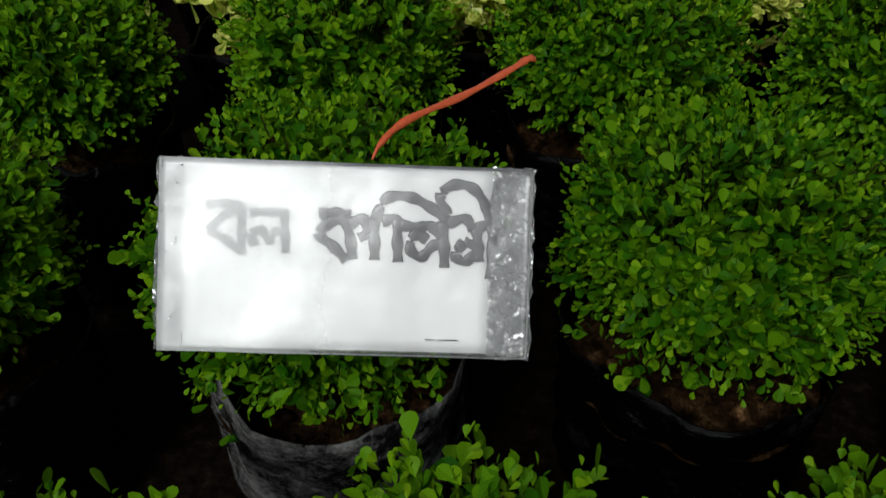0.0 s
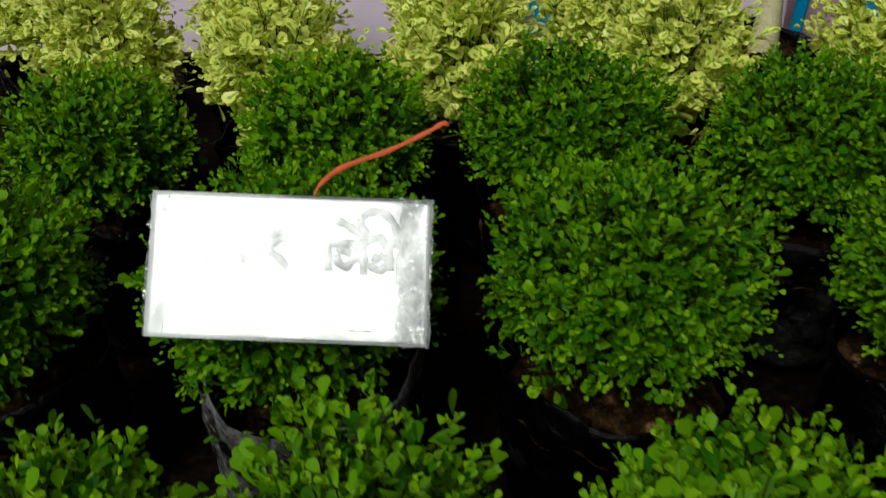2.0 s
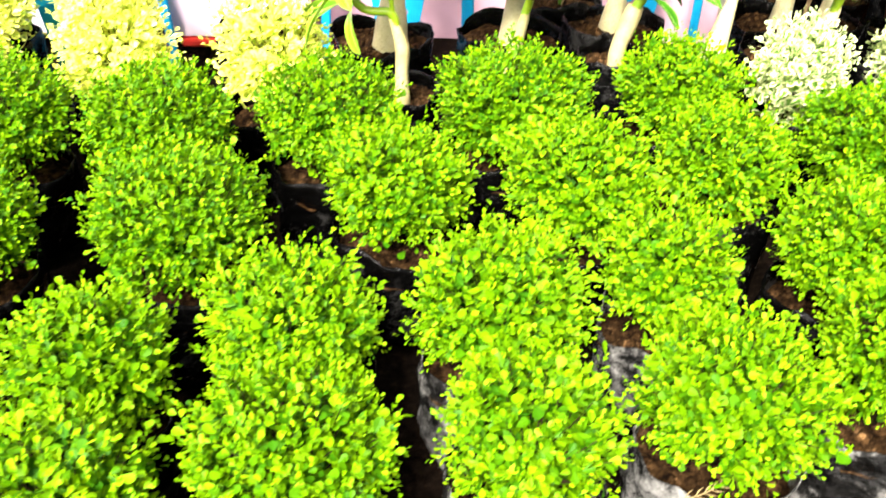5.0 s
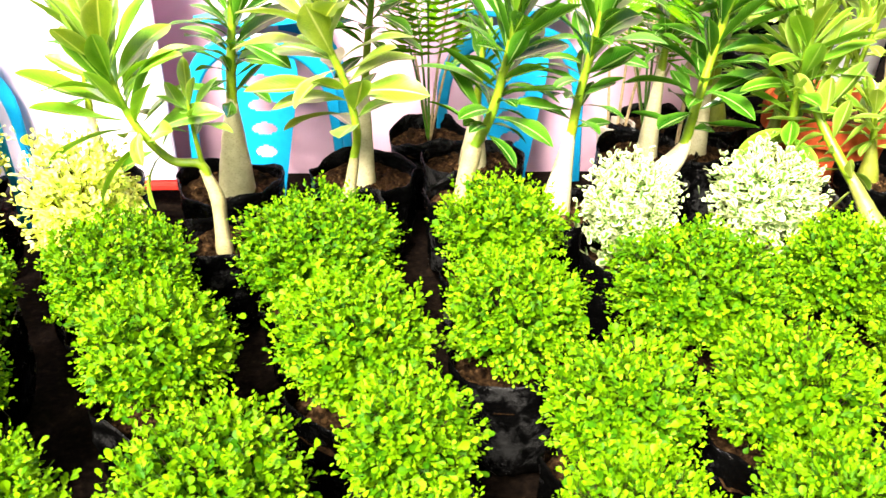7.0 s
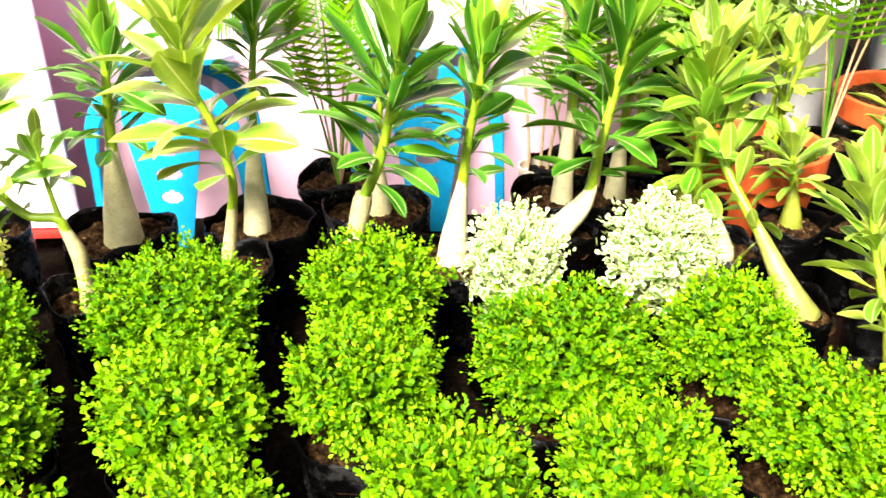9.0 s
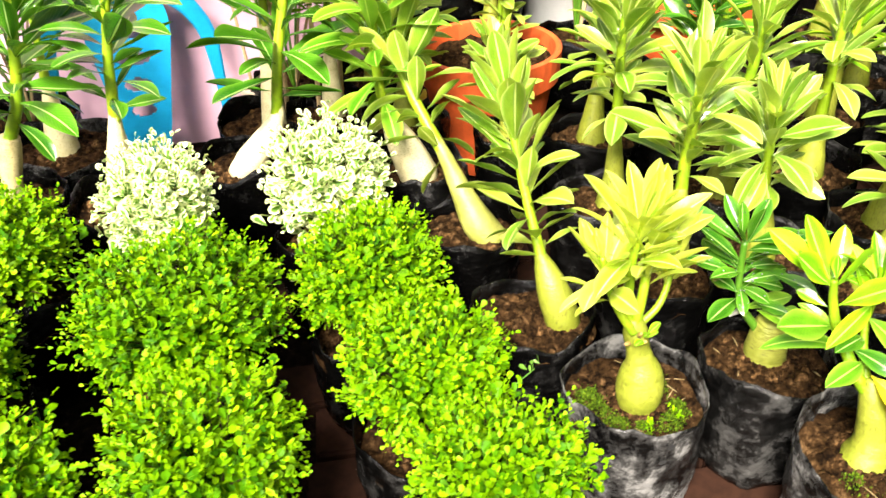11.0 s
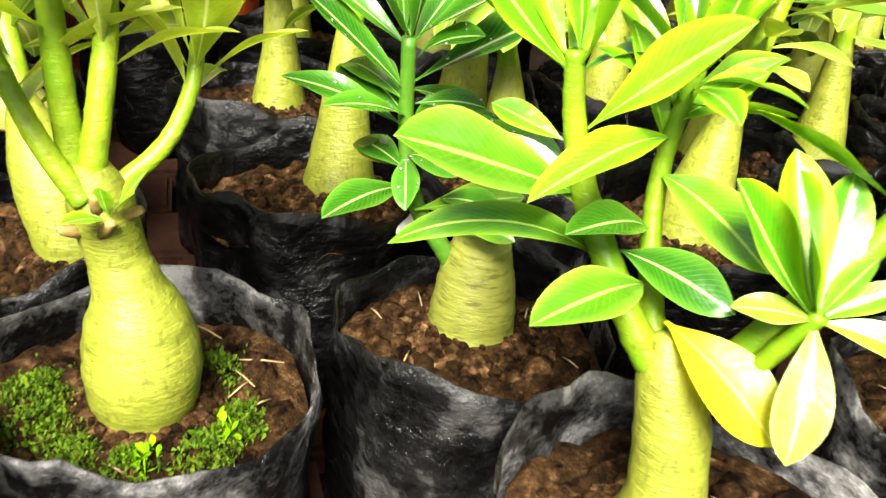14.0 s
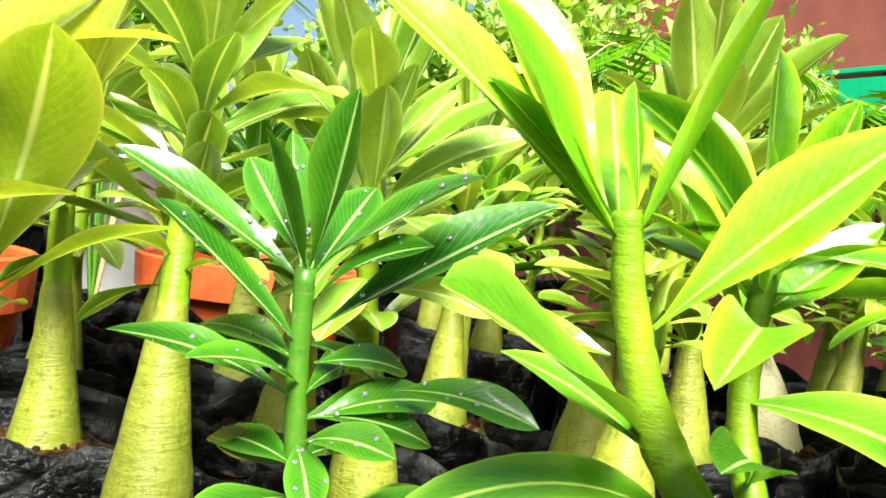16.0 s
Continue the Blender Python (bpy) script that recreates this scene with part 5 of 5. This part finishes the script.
link("card", sheet("card", 0.014, 0.2025, 0.0005, SH - 0.0005, 0.0, 0.0012, 24, 14, 0.0006, 1), M_CARD, sign)
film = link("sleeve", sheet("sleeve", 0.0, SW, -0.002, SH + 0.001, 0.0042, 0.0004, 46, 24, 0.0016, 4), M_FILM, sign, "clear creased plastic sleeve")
film.visible_shadow = False
for x0, x1, seed in ((-0.002, 0.0145, 3), (0.2015, SW + 0.002, 8)):
    me = sheet("sleeve_margin", x0, x1, -0.002, SH + 0.001, 0.002, 0.0004, 5, 22, 0.0, seed)
    half = len(me.vertices) // 2
    rs = random.Random(seed)
    for k in range(half):
        dx, dy, dz = rs.uniform(-0.0012, 0.0012), rs.uniform(-0.0014, 0.0014), rs.uniform(-0.0032, 0.0032)
        for v in (me.vertices[k], me.vertices[k + half]):
            v.co += Vector((dx, dy, dz))
    me.shade_flat()
    ob = link("sleeve_margin", me, M_CRUMPLED, sign, "crinkled clear plastic margin")
    ob.visible_shadow = False

# the handwriting, as pen strokes: x from the sleeve's left edge and y from its foot, in hundredths of its width
FIRST_WORD = [
    [(12, 37), (18, 37.5), (24, 37)],
    [(13, 28), (18, 33), (24, 36)],
    [(13, 28), (19, 25), (24, 21)],
    [(24.3, 37.5), (24.5, 29), (24.6, 20)],
    [(27, 34.5), (33, 35), (40, 35)],
    [(29, 23), (28, 27), (31, 29), (34, 25), (36, 28), (39, 28.5)],
    [(39, 36), (39.5, 28), (39.8, 21)],
]
SECOND_WORD = [
    [(52, 35), (57, 35.5), (63, 35)],
    [(62, 34), (56, 32), (52, 28), (57, 24), (62, 19)],
    [(61, 34), (63, 27), (64, 19.5)],
    [(62, 31), (67, 34), (69, 29), (66, 27)],
    [(71, 34), (71.5, 27), (71.7, 19.5)],
    [(71.5, 33), (75, 41), (83, 42), (90, 39), (97, 34)],
    [(74, 33), (79, 34), (79.5, 27), (80, 19)],
]
WORD_END = [
    [(80, 32), (87, 31.5), (91, 32), (95, 28)],
    [(90, 27), (86, 29), (84, 24), (88, 21), (92, 25), (96, 26)],
    [(95, 34), (96, 26), (96.3, 17.5)],
    [(97, 36), (94, 42), (98, 46.5), (105, 46), (110, 40), (112, 33)],
    [(97, 33), (103, 35), (106, 31)],
    [(103, 27), (100, 22), (104, 20), (107, 25), (103, 27)],
    [(107, 32), (108, 26), (108.5, 20)],
    [(107, 31.5), (112, 33), (113, 26), (112.6, 14)],
]
K = SW / 129.0
for line in FIRST_WORD + SECOND_WORD + WORD_END:
    pts = curve_points([(0.0045 + (x + (1.0 if line in FIRST_WORD else 0.0)) * K, (y + 13.0) * K, 0.0016) for x, y in line], 5)
    ink = tube("ink_stroke", pts, [(0.003 if line in FIRST_WORD else 0.0038) * (0.85 + 0.15 * math.sin(i * 1.3)) for i in range(len(pts))], 8)
    for v in ink.vertices:
        v.co.z = 0.0016 + (v.co.z - 0.0016) * 0.12
    link("ink_stroke", ink, M_INK, sign, "black marker stroke")
for x, y in ((0.173, 0.009),):
    link("staple", tube("staple", [Vector((x - 0.01, y, 0.0045)), Vector((x, y, 0.0056)), Vector((x + 0.01, y, 0.0045))], [0.0004] * 3, 6), M_STEEL, sign)

# the ribbon runs from the card's upper edge back over the crown
rib = curve_points([(-0.03, 0.452, 0.424), (-0.0245, 0.462, 0.431), (-0.009, 0.479, 0.4375), (0.028, 0.508, 0.4405), (0.06, 0.532, 0.448), (0.071, 0.54, 0.4515), (0.076, 0.543, 0.4495)], 8)
verts, faces = [], []
for i, c in enumerate(rib):
    d = (rib[min(i + 1, len(rib) - 1)] - rib[max(i - 1, 0)]).normalized()
    n_up = Vector((0.1 + 0.35 * math.sin(i * 0.16), -0.55, 0.83)).normalized()
    s = d.cross(n_up).normalized()
    w = 0.0021 * (0.3 + min(1.0, i / 12)) * (0.9 + 0.15 * math.sin(i * 0.9))
    for e, z in ((-1, 0.0004), (0, 0.0012), (1, 0.0004), (1, -0.0003), (-1, -0.0003)):
        verts.append(c + s * w * e + n_up * z)
for i in range(len(rib) - 1):
    for k in range(5):
        j = (k + 1) % 5
        faces.append((i * 5 + k, i * 5 + j, (i + 1) * 5 + j, (i + 1) * 5 + k))
faces += [tuple(range(5))[::-1], tuple((len(rib) - 1) * 5 + k for k in range(5))]
link("ribbon", mesh_of("ribbon", verts, faces), M_RIBBON, sign, "orange plastic ribbon").matrix_basis = SIGN.inverted()

# ---- blue chairs ----
def panel_with_holes(w, h, thick, holes, cols=44, rows=44, bow=0.0, narrow=0.0):
    """A bowed plastic panel with oval holes cut right through."""
    bm = bmesh.new()
    grid = [[None] * (cols + 1) for _ in range(rows + 1)]
    for j in range(rows + 1):
        for i in range(cols + 1):
            u, v = i / cols * 2 - 1, j / rows
            x = u * w / 2 * (1 - narrow * (1 - v))
            if v > 0.75:
                x *= math.sqrt(max(0.0, 1 - ((v - 0.75) / 0.25) ** 2 * 0.55))
            grid[j][i] = bm.verts.new((x, bow * u * u + 0.04 * v, v * h))
    for j in range(rows):
        for i in range(cols):
            u, v = (i + 0.5) / cols * 2 - 1, (j + 0.5) / rows
            if any(((u - a) / p) ** 2 + ((v - b) / q) ** 2 < 1 for a, b, p, q in holes):
                continue
            bm.faces.new((grid[j][i], grid[j][i + 1], grid[j + 1][i + 1], grid[j + 1][i]))
    for v in [v for v in bm.verts if not v.link_faces]:
        bm.verts.remove(v)
    r = bmesh.ops.extrude_face_region(bm, geom=bm.faces[:])
    for v in r["geom"]:
        if isinstance(v, bmesh.types.BMVert):
            v.co.y += thick
    bmesh.ops.recalc_face_normals(bm, faces=bm.faces[:])
    return bm


def stool(x, y, turn, high=0.46, w=0.42, deep=0.2):
    top = new("plastic_stool")
    tagged(top, "blue moulded plastic stool with arched sides and oval holes", "stool", "blue plastic stools")
    top.matrix_basis = pose(x, y, -0.02, 0, 0, turn)
    holes = [(0, v, 0.44, 0.042) for v in (0.34, 0.49, 0.64, 0.79)]
    part("holed_side", panel_with_holes(0.24, high * 0.97, 0.007, holes, 40, 80, bow=-0.008, narrow=0.66), M_CHAIR, top).matrix_basis = pose(0, -0.03, 0.0, 0, 0, 0)
    s = part("seat", panel_with_holes(w * 0.8, deep, 0.014, [(u, v, 0.05, 0.05) for u in (-0.5, 0, 0.5) for v in (0.3, 0.5, 0.7)], 40, 40, 0.01), M_CHAIR, top)
    s.matrix_basis = pose(0, deep - 0.02, high + 0.01, 90, 0, 0)
    # one bent band makes two legs and the arch between them
    for name, yy in (("leg_frame", 0.0), ("leg_frame", deep)):
        arch = [(-w * 0.5, yy, 0.0), (-w * 0.48, yy, high * 0.45), (-w * 0.44, yy, high * 0.76), (-w * 0.28, yy, high * 0.95), (0, yy, high)]
        arch += [(-a, q, c) for a, q, c in arch[-2::-1]]
        pts = curve_points(arch, 7)
        bm = bmesh.new()
        ring = []
        for k, c in enumerate(pts):
            d = (pts[min(k + 1, len(pts) - 1)] - pts[max(k - 1, 0)]).normalized()
            sd = d.cross(Vector((0, 1, 0))).normalized() * (0.014 + 0.022 * max(0.0, c.z / high - 0.45))
            ring.append([bm.verts.new(c + sd * e + Vector((0, f, 0))) for e, f in ((-1, -0.004), (-0.7, -0.009), (0.7, -0.009), (1, -0.004), (0.8, 0.004), (-0.8, 0.004))])
        for a, b2 in zip(ring, ring[1:]):
            for k in range(6):
                bm.faces.new((a[k], a[(k + 1) % 6], b2[(k + 1) % 6], b2[k]))
        bm.faces.new(ring[0])
        bm.faces.new(ring[-1][::-1])
        bmesh.ops.recalc_face_normals(bm, faces=bm.faces[:])
        part(name, bm, M_CHAIR, top)
    return top


stool(0.96, 1.82, -2)
stool(1.66, 1.9, 3)
stool(0.12, 1.62, 0, deep=0.12)


# ---- red pots ----
def red_pot(x, y, r, h, variant, mats):
    top = new("flower_pot")
    tagged(top, "terracotta-red plastic pot holding a leafy green plant", "flower pot", "red pots behind")
    top.matrix_basis = pose(x, y, -0.02)
    prof = [(0.68, 0.0), (0.72, 0.02), (0.93, 0.72), (0.94, 0.74), (1.02, 0.75), (1.04, 0.985), (1.0, 1.0), (0.95, 0.985), (0.93, 0.86), (0.9, 0.75), (0.7, 0.05), (0.0, 0.05)]
    sides, verts, faces = 40, [], []
    for q, z in prof:
        for k in range(sides):
            a = k * math.tau / sides
            verts.append((math.cos(a) * q * r, math.sin(a) * q * r, z * h))
    for i in range(len(prof) - 1):
        for k in range(sides):
            j = (k + 1) % sides
            faces.append((i * sides + k, i * sides + j, (i + 1) * sides + j, (i + 1) * sides + k))
    faces.append(tuple(range(sides))[::-1])
    me = mesh_of("pot", verts, faces, False)
    link("pot", me, M_TERRA, top)
    s = link("soil", soil_mesh(variant, r * 0.93), M_SOIL, top)
    s.matrix_basis = pose(0, 0, h * 0.88)
    rng = random.Random(variant)
    for k in range(3):
        a = rng.uniform(0, 6.28)
        pts = curve_points([(math.cos(a) * 0.04, math.sin(a) * 0.04, h * 0.85), (math.cos(a) * 0.06, math.sin(a) * 0.06, h + 0.12), (math.cos(a) * 0.09, math.sin(a) * 0.09, h + 0.26)], 6)
        st = link("stem", tube("stem", pts, [0.007] * len(pts), 8), mats[1], top)
        leaves_on(st, pts, rng, 18, 0.11, mats[2], 0.2, pale=mats[3], radius=0.005)
    return top


red_pot(2.533, 1.75, 0.172, 0.31, 1, FRESH)
red_pot(3.2, 2.2, 0.24, 0.29, 2, DEEP)


# ---- small palm and reeds before the wall ----
def palm(x, y, h, seed, label="small dark green feather palm in a black bag"):
    rng = random.Random(seed)
    top = new("feather_palm")
    tagged(top, label, "palm", "feather palms")
    top.matrix_basis = pose(x, y, 0)
    add_bag(top, 0, 0, 0.11, 0.2, 0.03, seed, 0)
    for k in range(7):
        a, lean = k * 0.9 + rng.uniform(-0.2, 0.2), rng.uniform(0.14, 0.28)
        ca, sa = math.cos(a), math.sin(a)
        pts = curve_points([(0, 0, 0.16), (ca * lean * 0.25, sa * lean * 0.25, h * 0.55), (ca * lean * 0.7, sa * lean * 0.7, h * 0.9), (ca * lean * 1.25, sa * lean * 1.25, h * 0.86)], 8)
        st = link("frond_stalk", tube("frond_stalk", pts, [0.004 - 0.0026 * i / len(pts) for i in range(len(pts))], 6), M_DRY if k % 3 == 0 else M_DKSTEM, top)
        verts, faces = [], []
        for i in range(9, len(pts)):
            d = (pts[i] - pts[i - 1]).normalized()
            side = d.cross(Vector((0, 0, 1))).normalized()
            for sgn in (-1, 1):
                for half in (0, 0.5):
                    root = pts[i - 1].lerp(pts[i], half)
                    end = root + side * sgn * 0.1 + d * 0.06 - Vector((0, 0, 0.03))
                    o = len(verts)
                    verts += [root, root.lerp(end, 0.45) + d * 0.005, end, root.lerp(end, 0.45) - d * 0.005]
                    faces.append((o, o + 1, o + 2, o + 3))
        fr = link("frond_blade", mesh_of("frond_blade", verts, faces, False), M_LEAF, st)
        fr["kind"] = "stuff"
    return top


palm(1.42, 1.78, 0.78, 5)
palm(2.05, 1.86, 0.7, 6)
palm(2.84, 2.02, 0.9, 7)
palm(3.9, 1.7, 0.9, 8)
palm(4.3, 1.3, 0.85, 9)
for i, x in enumerate((2.02, 2.1, 2.16)):
    pts = curve_points([(x, 1.72, 0.0), (x + 0.01, 1.72, 0.35), (x + 0.05 * (i - 1), 1.73, 0.8)], 6)
    ob = link("support_cane", tube("support_cane", pts, [0.006] * len(pts), 7), M_DRY)
    tagged(ob, "dry brown support cane stuck upright among the pots", "cane", "dry canes")

# ---- far side of the yard ----
bm = rounded_box((5.6, 1.5, 1.2), (0.12, 7.0, 2.6), 0.006)
east = link("wall_east", bm_mesh("wall_east", bm), M_BROWNWALL)
tagged(east, "red-brown painted wall at the far side", "wall", kind="structure")
rail = new("plastic_awning")
tagged(rail, "green plastic sheet stretched along the far wall", "awning")
part("sheet", rounded_box((5.3, 2.0, 1.07), (0.34, 3.6, 0.02), 0.004), M_GREENSHEET, rail)
part("valance", rounded_box((5.12, 2.0, 0.97), (0.015, 3.6, 0.14), 0.004), M_GREENSHEET, rail)
for y in (0.4, 2.0, 3.6):
    part("post", rounded_box((5.16, y, 0.515), (0.03, 0.03, 1.09), 0.004), M_TWIG, rail)
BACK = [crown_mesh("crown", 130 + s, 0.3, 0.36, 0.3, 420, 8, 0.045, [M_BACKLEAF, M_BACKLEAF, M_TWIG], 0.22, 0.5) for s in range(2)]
rb = random.Random(9)
for i, (x, y, z) in enumerate([(2.66, 2.5, 0.62), (3.62, 2.5, 0.66), (3.85, 2.15, 0.7), (4.35, 1.85, 0.62), (4.7, 1.3, 0.6), (4.6, 0.75, 0.56), (4.2, 2.5, 0.95), (3.1, 2.8, 1.0), (2.5, 2.42, 0.6), (2.75, 2.75, 0.85)]):
    top = new("leafy_bush")
    tagged(top, "loose leafy green bush in a black grow bag", "bush", "leafy bushes behind")
    top.matrix_basis = pose(x, y, 0)
    add_bag(top, 0, 0, 0.14, 0.26, 0.03, i, 30 * i)
    pts = curve_points([(0, 0, 0.2), (0.01, 0, z * 0.6), (0, 0, z)], 5)
    link("trunk", tube("trunk", pts, [0.013] * len(pts), 8), M_TWIG, top)
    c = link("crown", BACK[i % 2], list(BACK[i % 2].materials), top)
    c["kind"] = "stuff"
    c.matrix_basis = pose(0, 0, z, 0, 0, rb.uniform(0, 360))

# sprig standing out of one clipped shrub
sp = new("weed_sprig")
tagged(sp, "thin grey-green weed sprig beside a clipped shrub", "weed")
sp.matrix_basis = pose(2.3, 0.61, 0.2)
pts = curve_points([(0, 0, -0.02), (0.03, 0.005, 0.03), (0.075, 0.012, 0.068)], 6)
link("stem", tube("stem", pts, [0.0009] * len(pts), 5), M_DKSTEM, sp)
tufts("leaf", 8, [(0.078, 0.012, 0.068, 0.006)], M_CREAM, sp, 8, 0.014)


def bucket(x, y, r, h):
    top = new("bucket")
    tagged(top, "plain white plastic bucket standing behind the red pots", "bucket", "white buckets")
    top.matrix_basis = pose(x, y, -0.03)
    prof = [(0.82, 0.0), (0.84, 0.02), (1.0, 0.95), (1.08, 0.96), (1.08, 1.0), (0.97, 1.0), (0.82, 0.05), (0.0, 0.05)]
    verts = [(math.cos(k * math.tau / 36) * q * r, math.sin(k * math.tau / 36) * q * r, z * h) for q, z in prof for k in range(36)]
    faces = [(i * 36 + k, i * 36 + (k + 1) % 36, (i + 1) * 36 + (k + 1) % 36, (i + 1) * 36 + k) for i in range(len(prof) - 1) for k in range(36)] + [tuple(range(36))[::-1]]
    link("shell", mesh_of("shell", verts, faces), M_PAPER, top)
    hoop = [Vector((math.cos(k * math.pi / 16) * r * 1.09, -0.02 - r * 0.37 * math.sin(k * math.pi / 16), h * 0.97 - 0.18 * math.sin(k * math.pi / 16))) for k in range(17)]
    link("handle", tube("handle", hoop, [0.003] * 17, 6), M_STEEL, top, "thin wire handle")


bucket(2.97, 2.62, 0.16, 0.5)
bucket(3.46, 2.66, 0.19, 0.55)

# small beige tub with dry canes, among the bags before the wall
M_BEIGE = plain("beige_plastic", (0.55, 0.46, 0.36), 0.5, 0.1, 60.0)
tub = new("plant_tub")
tagged(tub, "small beige plastic tub with dry stalks, before the wall", "flower pot")
tub.matrix_basis = pose(1.965, 1.86, -0.03)
prof = [(0.041, 0.0), (0.043, 0.004), (0.052, 0.2), (0.056, 0.203), (0.056, 0.216), (0.05, 0.216), (0.049, 0.19), (0.0, 0.19)]
verts = [(math.cos(k * math.tau / 28) * q, math.sin(k * math.tau / 28) * q, z) for q, z in prof for k in range(28)]
faces = [(i * 28 + k, i * 28 + (k + 1) % 28, (i + 1) * 28 + (k + 1) % 28, (i + 1) * 28 + k) for i in range(len(prof) - 1) for k in range(28)] + [tuple(range(28))[::-1]]
link("shell", mesh_of("shell", verts, faces, False), M_BEIGE, tub)
for dx, dy, lean in ((-0.02, 0.0, -0.03), (0.01, 0.015, 0.01), (0.022, -0.012, 0.05)):
    pts = curve_points([(dx, dy, 0.18), (dx + lean * 0.4, dy, 0.34), (dx + lean, dy, 0.52)], 5)
    link("stalk", tube("stalk", pts, [0.005 - 0.0002 * k for k in range(len(pts))], 7), M_DRY, tub)

# ---- brick paving ----
paving = new("paving")
tagged(paving, "worn red-brown brick paving under the bags", "paving", kind="structure")
bm = rounded_box((0, 0, -0.03), (0.236, 0.112, 0.06), 0.006, 2)
BRICK = bm_mesh("brick", bm)
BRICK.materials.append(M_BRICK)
rk = random.Random(4)
for j in range(17):
    for i in range(8):
        b = new("brick", BRICK)
        b.parent = paving
        b.matrix_basis = pose(2.05 + i * 0.245 + (j % 2) * 0.12, -0.5 + j * 0.12, rk.uniform(-0.006, 0.0), rk.uniform(-1, 1), rk.uniform(-1, 1), rk.uniform(-1.5, 1.5))
